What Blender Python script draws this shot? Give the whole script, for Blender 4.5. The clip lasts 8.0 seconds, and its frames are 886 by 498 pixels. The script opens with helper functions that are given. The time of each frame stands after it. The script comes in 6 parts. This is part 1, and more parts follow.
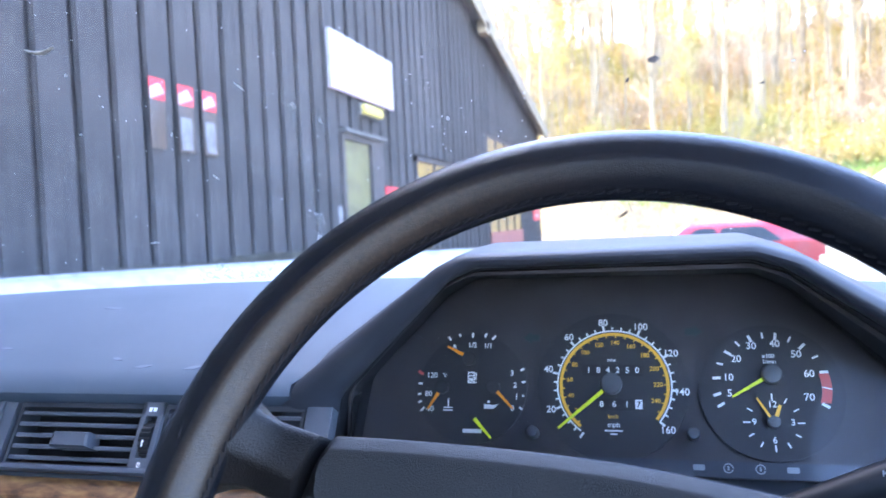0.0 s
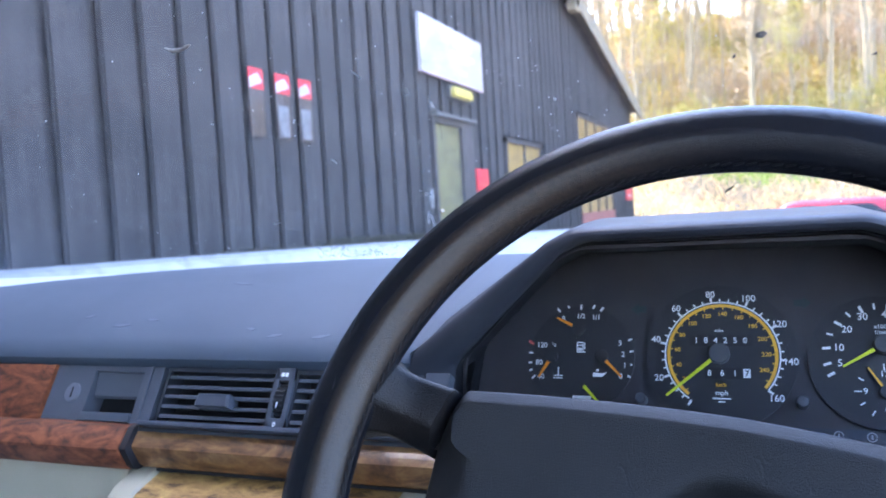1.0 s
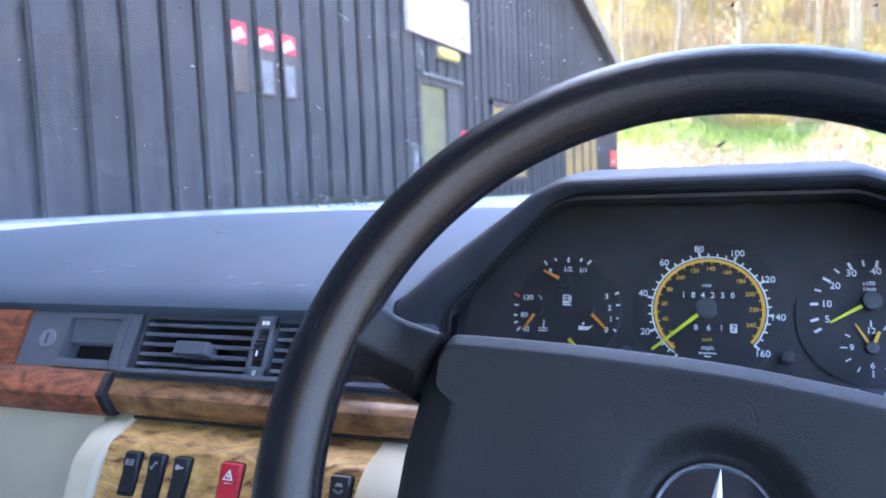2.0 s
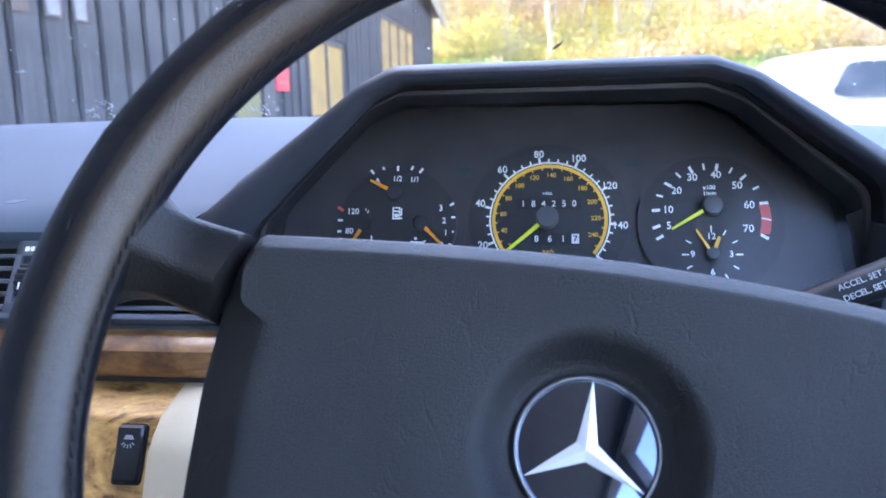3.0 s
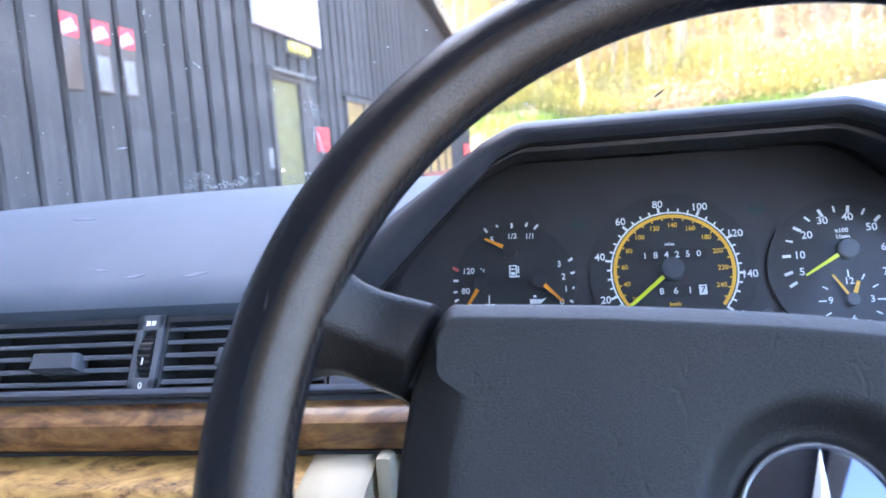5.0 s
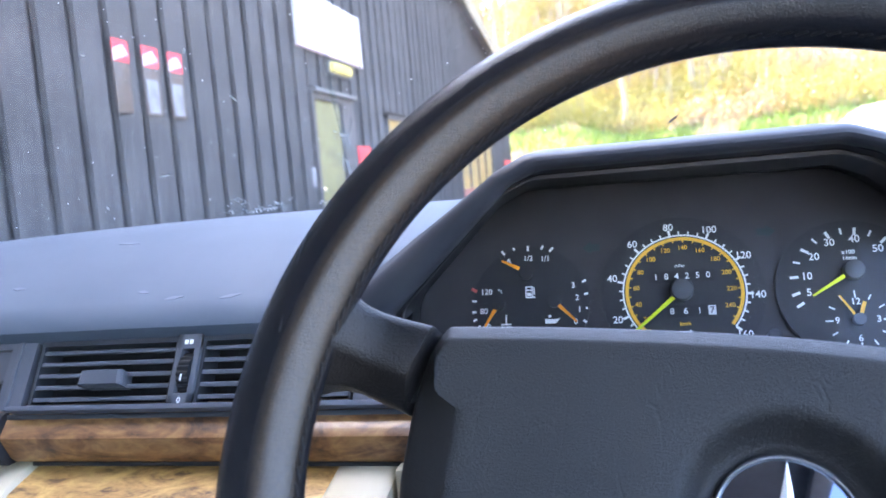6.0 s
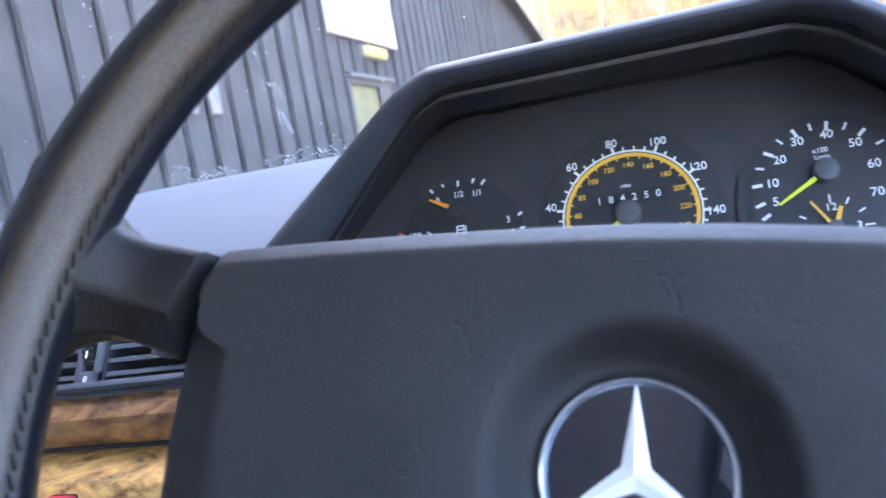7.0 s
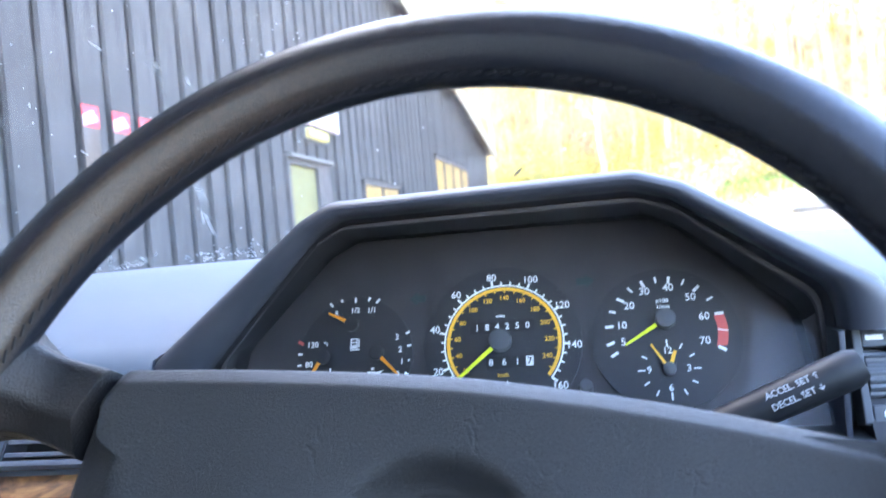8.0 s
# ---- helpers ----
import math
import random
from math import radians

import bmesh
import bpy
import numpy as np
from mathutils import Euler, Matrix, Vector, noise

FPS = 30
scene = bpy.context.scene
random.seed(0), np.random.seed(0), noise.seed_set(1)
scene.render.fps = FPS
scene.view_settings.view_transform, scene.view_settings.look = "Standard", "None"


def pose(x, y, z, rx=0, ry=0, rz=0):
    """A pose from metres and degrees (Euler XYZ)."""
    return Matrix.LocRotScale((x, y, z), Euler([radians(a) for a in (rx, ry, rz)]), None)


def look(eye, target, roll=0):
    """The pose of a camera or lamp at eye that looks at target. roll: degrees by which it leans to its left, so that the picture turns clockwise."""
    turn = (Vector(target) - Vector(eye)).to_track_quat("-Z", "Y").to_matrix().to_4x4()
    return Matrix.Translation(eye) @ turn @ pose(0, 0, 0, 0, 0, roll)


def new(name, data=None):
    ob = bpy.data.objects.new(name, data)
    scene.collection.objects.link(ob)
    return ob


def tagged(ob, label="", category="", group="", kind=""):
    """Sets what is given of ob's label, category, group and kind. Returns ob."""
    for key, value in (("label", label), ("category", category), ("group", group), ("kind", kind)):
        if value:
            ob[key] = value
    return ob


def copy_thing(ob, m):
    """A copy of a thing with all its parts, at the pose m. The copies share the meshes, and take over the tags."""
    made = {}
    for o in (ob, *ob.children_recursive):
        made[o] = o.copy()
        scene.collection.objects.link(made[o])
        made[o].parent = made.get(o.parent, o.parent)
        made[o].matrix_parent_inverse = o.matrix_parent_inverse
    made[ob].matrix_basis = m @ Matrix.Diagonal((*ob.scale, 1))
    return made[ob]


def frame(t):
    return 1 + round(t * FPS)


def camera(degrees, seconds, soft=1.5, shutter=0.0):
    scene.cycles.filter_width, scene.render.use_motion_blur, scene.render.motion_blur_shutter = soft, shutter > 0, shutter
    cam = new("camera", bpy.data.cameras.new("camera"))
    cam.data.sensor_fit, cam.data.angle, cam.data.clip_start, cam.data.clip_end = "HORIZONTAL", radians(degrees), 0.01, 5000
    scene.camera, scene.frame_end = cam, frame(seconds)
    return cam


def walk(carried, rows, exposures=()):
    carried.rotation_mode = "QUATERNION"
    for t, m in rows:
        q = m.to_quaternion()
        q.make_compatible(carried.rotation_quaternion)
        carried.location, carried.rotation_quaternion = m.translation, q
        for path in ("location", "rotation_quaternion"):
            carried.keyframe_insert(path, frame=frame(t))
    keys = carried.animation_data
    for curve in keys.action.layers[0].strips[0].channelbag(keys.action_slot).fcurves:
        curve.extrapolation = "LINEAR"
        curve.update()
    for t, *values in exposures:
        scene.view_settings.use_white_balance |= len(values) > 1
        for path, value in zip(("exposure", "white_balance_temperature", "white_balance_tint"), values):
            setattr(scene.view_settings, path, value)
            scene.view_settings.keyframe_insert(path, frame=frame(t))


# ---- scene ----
cam = camera(59.0, 8.0, shutter=0.25)
cam.data.dof.use_dof = True
cam.data.dof.focus_distance = 0.44
cam.data.dof.aperture_fstop = 15.0
PATH = [
    (0, (0.037, 0.109, 1.046), (-0.492, 2.036, 0.982), -2.7),
    (0.3, (0.037, 0.098, 1.043), (-0.544, 2.011, 0.978), -3.4),
    (0.5, (0.038, 0.089, 1.047), (-0.592, 1.986, 0.977), -3.6),
    (0.7, (0.037, 0.08, 1.044), (-0.665, 1.95, 0.968), -3.6),
    (1, (0.031, 0.071, 1.043), (-0.716, 1.923, 0.946), -3.5),
    (1.2, (0.031, 0.07, 1.045), (-0.741, 1.912, 0.927), -3.3),
    (2.3, (0.02, 0.099, 1.018), (-0.616, 1.981, 0.785), -1.1),
    (2.5, (0.018, 0.121, 1.008), (-0.521, 2.029, 0.746), -0.9),
    (2.7, (0.014, 0.142, 1.002), (-0.391, 2.08, 0.709), -1.1),
    (3, (0.0, 0.152, 0.999), (-0.264, 2.102, 0.643), -1.4),
    (3.2, (-0.015, 0.153, 0.998), (-0.235, 2.103, 0.612), -2),
    (3.5, (-0.035, 0.158, 1.005), (-0.252, 2.109, 0.625), -2.6),
    (3.7, (-0.041, 0.152, 1.01), (-0.292, 2.108, 0.682), -3),
    (4, (-0.05, 0.153, 1.008), (-0.356, 2.109, 0.723), -3.5),
    (4.2, (-0.056, 0.157, 1.009), (-0.391, 2.111, 0.744), -3.7),
    (5.3, (-0.054, 0.152, 1.004), (-0.418, 2.107, 0.795), -4.3),
    (5.5, (-0.052, 0.141, 1.009), (-0.422, 2.096, 0.812), -4.2),
    (5.7, (-0.047, 0.138, 1.009), (-0.446, 2.09, 0.831), -4.4),
    (6, (-0.033, 0.131, 1.011), (-0.498, 2.068, 0.841), -4.9),
    (6.2, (-0.017, 0.14, 1.001), (-0.539, 2.06, 0.824), -5.8),
    (6.5, (0.005, 0.177, 0.983), (-0.604, 2.07, 0.773), -7.8),
    (6.7, (0.022, 0.195, 0.976), (-0.606, 2.083, 0.768), -8.8),
    (7, (0.036, 0.213, 0.968), (-0.575, 2.107, 0.764), -10.0),
    (7.2, (0.059, 0.207, 0.967), (-0.505, 2.116, 0.778), -9.7),
    (7.5, (0.073, 0.186, 0.972), (-0.423, 2.118, 0.829), -8.6),
    (7.7, (0.074, 0.175, 0.978), (-0.387, 2.120, 0.887), -7.4),
    (8, (0.079, 0.161, 0.991), (-0.336, 2.117, 0.981), -5.1),
]
walk(cam, [(t, look(eye, target, roll)) for t, eye, target, roll in PATH],
     exposures=[(0.0, 4.10, 5700, 19), (1.0, 3.63, 5800, 20), (2.5, 4.0, 5800, 20), (3.5, 4.18, 6150, 20), (5.5, 4.30, 6300, 19), (6.5, 4.20, 6350, 19), (7.5, 4.60, 6300, 18), (8.0, 4.70, 6200, 14)])

# ---------------------------------------------------------------- light
SUN_DIR = Vector((-0.55, 0.20, 0.81)).normalized()
world = bpy.data.worlds.new("sky")
scene.world = world
world.use_nodes = True
wn = world.node_tree.nodes
sky = wn.new("ShaderNodeTexSky")
sky.sky_type = "NISHITA"
sky.sun_disc = False
sky.sun_elevation = math.asin(SUN_DIR.z)
sky.sun_rotation = math.atan2(SUN_DIR.x, SUN_DIR.y)
sky.dust_density = 2.0
world.node_tree.links.new(sky.outputs[0], wn["Background"].inputs[0])
wn["Background"].inputs[1].default_value = 0.15
sun = new("sun", bpy.data.lights.new("sun", "SUN"))
sun.data.energy, sun.data.angle, sun.data.color = 2.6, radians(0.6), (1.0, 0.95, 0.88)
sun.matrix_world = look(SUN_DIR * 50, (0, 0, 0))


# ---------------------------------------------------------------- materials
def material(name, base, rough=0.5, metal=0.0, second=None, scale=20.0, mix=(0.4, 0.65), bump=0.0, bump_scale=200.0,
             coat=0.0, stretch=(1, 1, 1), spec=0.5, jitter=0.0):
    """Principled material with two scales of variation: a broad mottling towards `second` and a fine relief."""
    m = bpy.data.materials.new(name)
    m.use_nodes = True
    n, link = m.node_tree.nodes, m.node_tree.links.new
    b = n["Principled BSDF"]
    b.inputs["Roughness"].default_value = rough
    b.inputs["Metallic"].default_value = metal
    b.inputs["Specular IOR Level"].default_value = spec
    b.inputs["Coat Weight"].default_value = coat
    b.inputs["Coat Roughness"].default_value = 0.08
    b.inputs["Base Color"].default_value = (*base, 1)
    geo = n.new("ShaderNodeTexCoord")
    mp = n.new("ShaderNodeMapping")
    mp.inputs["Scale"].default_value = stretch
    link(geo.outputs["Object"], mp.inputs[0])
    colour = None
    if second:
        no = n.new("ShaderNodeTexNoise")
        no.inputs["Scale"].default_value, no.inputs["Detail"].default_value = scale, 6
        link(mp.outputs[0], no.inputs[0])
        ra = n.new("ShaderNodeMapRange")
        ra.inputs[1].default_value, ra.inputs[2].default_value = mix
        link(no.outputs[0], ra.inputs[0])
        mi = n.new("ShaderNodeMix")
        mi.data_type = "RGBA"
        mi.inputs[6].default_value, mi.inputs[7].default_value = (*base, 1), (*second, 1)
        link(ra.outputs[0], mi.inputs[0])
        colour = mi.outputs[2]
    if jitter:
        inf = n.new("ShaderNodeObjectInfo")
        hs = n.new("ShaderNodeHueSaturation")
        ra = n.new("ShaderNodeMapRange")
        ra.inputs[3].default_value, ra.inputs[4].default_value = 1 - jitter, 1 + jitter
        link(inf.outputs["Random"], ra.inputs[0])
        link(ra.outputs[0], hs.inputs["Value"])
        if colour:
            link(colour, hs.inputs["Color"])
        else:
            hs.inputs["Color"].default_value = (*base, 1)
        colour = hs.outputs[0]
    if colour:
        link(colour, b.inputs["Base Color"])
    if bump:
        nb = n.new("ShaderNodeTexNoise")
        nb.inputs["Scale"].default_value, nb.inputs["Detail"].default_value = bump_scale, 3
        link(mp.outputs[0], nb.inputs[0])
        bu = n.new("ShaderNodeBump")
        bu.inputs["Strength"].default_value, bu.inputs["Distance"].default_value = bump, 0.001
        link(nb.outputs[0], bu.inputs["Height"])
        link(bu.outputs[0], b.inputs["Normal"])
    return m


def walnut(name, light, mid, dark, swirl):
    """Lacquered burl veneer: warped bands with darker eyes under a clear coat."""
    m = bpy.data.materials.new(name)
    m.use_nodes = True
    n, link = m.node_tree.nodes, m.node_tree.links.new
    b = n["Principled BSDF"]
    co = n.new("ShaderNodeTexCoord")
    mp = n.new("ShaderNodeMapping")
    mp.inputs["Scale"].default_value = (1.0, 1.8, 2.2)
    link(co.outputs["Object"], mp.inputs[0])
    wa = n.new("ShaderNodeTexNoise")
    wa.inputs["Scale"].default_value, wa.inputs["Detail"].default_value, wa.inputs["Distortion"].default_value = swirl, 5, 2.2
    link(mp.outputs[0], wa.inputs[0])
    fine = n.new("ShaderNodeTexNoise")
    fine.inputs["Scale"].default_value, fine.inputs["Detail"].default_value, fine.inputs["Distortion"].default_value = swirl * 6, 4, 1.0
    link(mp.outputs[0], fine.inputs[0])
    add = n.new("ShaderNodeMath")
    add.operation = "MULTIPLY_ADD"
    add.inputs[1].default_value = 0.3
    link(fine.outputs[0], add.inputs[0])
    link(wa.outputs[0], add.inputs[2])
    ra = n.new("ShaderNodeValToRGB")
    el = ra.color_ramp.elements
    el[0].position, el[0].color = 0.46, (*dark, 1)
    el[1].position, el[1].color = 0.86, (*light, 1)
    e = el.new(0.62)
    e.color = (*mid, 1)
    link(add.outputs[0], ra.inputs[0])
    link(ra.outputs[0], b.inputs["Base Color"])
    b.inputs["Roughness"].default_value = 0.42
    b.inputs["Coat Weight"].default_value = 0.38
    b.inputs["Coat Roughness"].default_value = 0.06
    return m


def ramp(nodes, link, source, a, b, lo, hi):
    r = nodes.new("ShaderNodeMapRange")
    r.interpolation_type = "SMOOTHSTEP"
    r.inputs[1].default_value, r.inputs[2].default_value, r.inputs[3].default_value, r.inputs[4].default_value = a, b, lo, hi
    link(source, r.inputs[0])
    return r.outputs[0]


def times(nodes, link, p, q):
    m = nodes.new("ShaderNodeMath")
    m.operation = "MULTIPLY"
    link(p, m.inputs[0])
    link(q, m.inputs[1])
    return m.outputs[0]


def leather(name):
    """Black wheel leather, rubbed to a dull brown along the inner half of the driver's side where it is gripped."""
    m = material(name, (0.009, 0.011, 0.015), 0.18, 0, (0.050, 0.035, 0.024), 14, (0.30, 0.62), 0.34, 1500, spec=0.46)
    n, link = m.node_tree.nodes, m.node_tree.links.new
    p = n["Principled BSDF"]
    mix = next(q for q in n if q.bl_idname == "ShaderNodeMix")
    co = next(q for q in n if q.bl_idname == "ShaderNodeTexCoord")
    noisy = mix.inputs[0].links[0].from_socket
    sep, flat, length = n.new("ShaderNodeSeparateXYZ"), n.new("ShaderNodeVectorMath"), n.new("ShaderNodeVectorMath")
    link(co.outputs["Object"], sep.inputs[0])
    flat.operation, length.operation = "MULTIPLY", "LENGTH"
    link(co.outputs["Object"], flat.inputs[0])
    flat.inputs[1].default_value = (1, 1, 0)
    link(flat.outputs[0], length.inputs[0])
    worn = ramp(n, link, length.outputs["Value"], 0.1815, 0.1745, 0, 1)
    worn = times(n, link, worn, ramp(n, link, length.outputs["Value"], 0.1645, 0.1685, 0.45, 1))
    worn = times(n, link, worn, ramp(n, link, sep.outputs[2], -0.003, 0.006, 0, 1))
    worn = times(n, link, worn, ramp(n, link, sep.outputs[0], 0.02, -0.15, 0.08, 1))
    worn = times(n, link, worn, ramp(n, link, noisy, 0, 1, 0.88, 1))
    fine = n.new("ShaderNodeTexNoise")
    fine.inputs["Scale"].default_value, fine.inputs["Detail"].default_value, fine.inputs["Distortion"].default_value = 420, 4, 0.4
    link(co.outputs["Object"], fine.inputs[0])
    worn = times(n, link, worn, ramp(n, link, fine.outputs[0], 0.36, 0.62, 0.84, 1.08))
    grain = next(q for q in n if q.bl_idname == "ShaderNodeBump")
    crinkle = n.new("ShaderNodeBump")
    crinkle.inputs["Strength"].default_value, crinkle.inputs["Distance"].default_value = 0.16, 0.0005
    link(fine.outputs[0], crinkle.inputs["Height"])
    link(grain.outputs[0], crinkle.inputs["Normal"])
    link(crinkle.outputs[0], p.inputs["Normal"])
    link(worn, mix.inputs[0])
    link(ramp(n, link, worn, 0, 1, 0.13, 0.23), p.inputs["Roughness"])
    return m


def creased(m):
    """Adds long shallow creases, mostly upright, to a grained cover."""
    n, link = m.node_tree.nodes, m.node_tree.links.new
    p = n["Principled BSDF"]
    grain = next(q for q in n if q.bl_idname == "ShaderNodeBump")
    co = next(q for q in n if q.bl_idname == "ShaderNodeTexCoord")
    mp, no = n.new("ShaderNodeMapping"), n.new("ShaderNodeTexNoise")
    mp.inputs["Scale"].default_value = (1.0, 0.22, 1.0)
    link(co.outputs["Object"], mp.inputs[0])
    no.inputs["Scale"].default_value, no.inputs["Detail"].default_value, no.inputs["Distortion"].default_value = 60, 4, 0.7
    link(mp.outputs[0], no.inputs[0])
    off, ab = n.new("ShaderNodeMath"), n.new("ShaderNodeMath")
    off.operation, ab.operation = "SUBTRACT", "ABSOLUTE"
    link(no.outputs[0], off.inputs[0])
    off.inputs[1].default_value = 0.5
    link(off.outputs[0], ab.inputs[0])
    bu = n.new("ShaderNodeBump")
    bu.inputs["Strength"].default_value, bu.inputs["Distance"].default_value = 0.28, 0.0008
    link(ramp(n, link, ab.outputs[0], 0.0, 0.009, 0, 1), bu.inputs["Height"])
    link(grain.outputs[0], bu.inputs["Normal"])
    link(bu.outputs[0], p.inputs["Normal"])
    return m


M_PAD = material("soft_dash_foam", (0.084, 0.110, 0.146), 0.62, 0, (0.100, 0.127, 0.164), 9, (0.35, 0.7), 0.25, 1500)
M_BLACK = material("grained_black_plastic", (0.036, 0.040, 0.047), 0.40, 0, (0.047, 0.051, 0.059), 30, (0.4, 0.7), 0.2, 1800)
M_BINN = material("binnacle_plastic", (0.036, 0.040, 0.051), 0.48, 0, (0.045, 0.049, 0.060), 24, (0.4, 0.7), 0.15, 1600, spec=0.40)
M_HUB = creased(material("hub_leatherette", (0.0135, 0.0128, 0.0128), 0.40, 0, (0.019, 0.0180, 0.0180), 22, (0.4, 0.7), 0.60, 1700, spec=0.44))
M_RIM = leather("wheel_leather")
# Black taken down further to paint the shade inside the hood.
M_BEZEL = material("bezel_black_shaded", (0.007, 0.007, 0.009), 0.6)
M_RIB = material("bezel_rib_plastic", (0.044, 0.040, 0.042), 0.5, 0, (0.052, 0.047, 0.048), 60)
M_VENT = material("vent_plastic", (0.098, 0.108, 0.126), 0.32, 0, (0.112, 0.122, 0.141), 26, (0.4, 0.7), 0.12, 1700)
M_SILL = material("grey_sill_plastic", (0.115, 0.125, 0.15), 0.3)
M_SPOKE = material("spoke_leatherette", (0.008, 0.0085, 0.010), 0.36, 0, (0.020, 0.016, 0.014), 14, (0.42, 0.66), 0.55, 1100, spec=0.28)
M_STALK = material("stalk_black", (0.010, 0.011, 0.013), 0.5, 0, (0.014, 0.015, 0.017), 40, spec=0.25)
M_THREAD = material("black_thread", (0.008, 0.008, 0.009), 0.6, spec=0.25)
# Near-black: real dark plastic, and shade put into gaps and recesses.
M_DARK = material("dark_plastic_and_void_shade", (0.008, 0.008, 0.009), 0.6)
M_FACE = material("dial_face_matt_black", (0.034, 0.030, 0.033), 0.60, 0, (0.042, 0.037, 0.040), 40, (0.4, 0.7))
M_DISC = material("dial_disc_black", (0.020, 0.0195, 0.022), 0.55)
M_WHITE = material("white_dial_print", (0.90, 0.91, 0.90), 0.5)
M_AMBER = material("amber_dial_print", (0.97, 0.52, 0.04), 0.5)
M_ORANGE = material("orange_needle", (0.95, 0.32, 0.01), 0.4)
M_GREEN = material("yellow_green_needle", (0.80, 0.85, 0.02), 0.4)
M_REDP = material("red_dial_print", (0.62, 0.10, 0.08), 0.5)
M_GREY = material("grey_needle_cap", (0.075, 0.080, 0.088), 0.4)
M_CHROME = material("chrome", (0.90, 0.89, 0.88), 0.20, 0.8)
M_EMBLEM = material("polished_chrome", (0.93, 0.92, 0.90), 0.22, 0.35)
M_BADGE = material("badge_enamel_black", (0.14, 0.17, 0.23), 0.05, 1.0)
M_WOOD = walnut("walnut_burl_pale", (0.72, 0.45, 0.15), (0.44, 0.245, 0.075), (0.11, 0.05, 0.017), 22)
M_WOODT = walnut("walnut_burl_strip", (0.40, 0.215, 0.075), (0.20, 0.090, 0.032), (0.055, 0.023, 0.010), 17)
M_WOODR = walnut("walnut_burl_red", (0.38, 0.118, 0.044), (0.20, 0.058, 0.021), (0.058, 0.016, 0.008), 24)
M_CREAM = material("cream_plastic", (0.60, 0.53, 0.37), 0.5, 0, (0.54, 0.48, 0.33), 12, (0.4, 0.7), 0.15, 1300)
M_SWITCH = material("switch_black", (0.013, 0.015, 0.018), 0.28, coat=0.2)
M_HAZARD = material("red_switch", (0.62, 0.022, 0.040), 0.3, coat=0.3)
M_HEAD = material("pale_headliner_cloth", (0.33, 0.32, 0.305), 0.9, 0, (0.29, 0.28, 0.265), 40)
M_TRIM = material("cabin_trim_dull", (0.34, 0.325, 0.30), 0.7, 0, (0.29, 0.275, 0.255), 8)


# dirt: share of pale diffuse film, real dirt and painted haze alike.
def glass_material(name, dirt, ior=1.12):
    m = bpy.data.materials.new(name)
    m.use_nodes = True
    n, link = m.node_tree.nodes, m.node_tree.links.new
    out = n["Material Output"]
    tr, gl, df = n.new("ShaderNodeBsdfTransparent"), n.new("ShaderNodeBsdfGlossy"), n.new("ShaderNodeBsdfDiffuse")
    tr.inputs[0].default_value = (0.93, 0.96, 0.95, 1) if dirt > 0.05 else (0.99, 0.99, 0.99, 1)
    gl.inputs["Roughness"].default_value = 0.02
    df.inputs[0].default_value = (0.75, 0.75, 0.78, 1)
    fr = n.new("ShaderNodeFresnel")
    fr.inputs[0].default_value = ior
    m1, m2 = n.new("ShaderNodeMixShader"), n.new("ShaderNodeMixShader")
    link(fr.outputs[0], m1.inputs[0])
    link(tr.outputs[0], m1.inputs[1])
    link(gl.outputs[0], m1.inputs[2])
    co = n.new("ShaderNodeTexCoord")
    no = n.new("ShaderNodeTexNoise")
    no.inputs["Scale"].default_value, no.inputs["Detail"].default_value = 38, 8
    link(co.outputs["Object"], no.inputs[0])
    ra = n.new("ShaderNodeMapRange")
    ra.inputs[1].default_value, ra.inputs[2].default_value = 0.48, 0.75
    ra.inputs[3].default_value, ra.inputs[4].default_value = dirt * 0.35, dirt * 1.6
    link(no.outputs[0], ra.inputs[0])
    link(ra.outputs[0], m2.inputs[0])
    link(m1.outputs[0], m2.inputs[1])
    link(df.outputs[0], m2.inputs[2])
    link(m2.outputs[0], out.inputs[0])
    return m


# Dust film, strengthened to paint veiling haze and the reflected dash.
M_GLASS = glass_material("windscreen_glass", 0.180)
# A trace of pale film paints the grey veil on the lens.
M_LENS = glass_material("instrument_lens", 0.006, 1.17)

M_SMEAR = glass_material("dried_rain_smear", 0.34, 1.05)
M_CRUST = glass_material("dried_wash_residue", 0.62, 1.05)
M_ICON = material("dim_grey_symbol", (0.34, 0.36, 0.38), 0.5)
M_SATIN = material("satin_grey_plastic", (0.17, 0.18, 0.21), 0.35)


# ---------------------------------------------------------------- mesh helpers
def link_mesh(name, bm, mat, smooth=True):
    me = bpy.data.meshes.new(name)
    bmesh.ops.recalc_face_normals(bm, faces=bm.faces)
    bm.to_mesh(me)
    bm.free()
    me.materials.append(mat)
    if smooth:
        me.polygons.foreach_set("use_smooth", [True] * len(me.polygons))
        me.set_sharp_from_angle(angle=radians(38))
    return new(name, me)


def part(name, bm, mat, parent, label="", smooth=True):
    ob = link_mesh(name, bm, mat, smooth)
    ob.parent = parent
    if label:
        tagged(ob, label)
    return ob


def thing(name, m, label, category, group="", kind=""):
    ob = new(name)
    ob.empty_display_size = 0.05
    ob.matrix_world = m
    return tagged(ob, label, category, group, kind)


def solid(name, bm, mat, label, category, group="", kind="", smooth=True):
    return tagged(link_mesh(name, bm, mat, smooth), label, category, group, kind)


def axes(origin, u, v, n):
    m = Matrix((u, v, n)).transposed().to_4x4()
    m.translation = origin
    return m


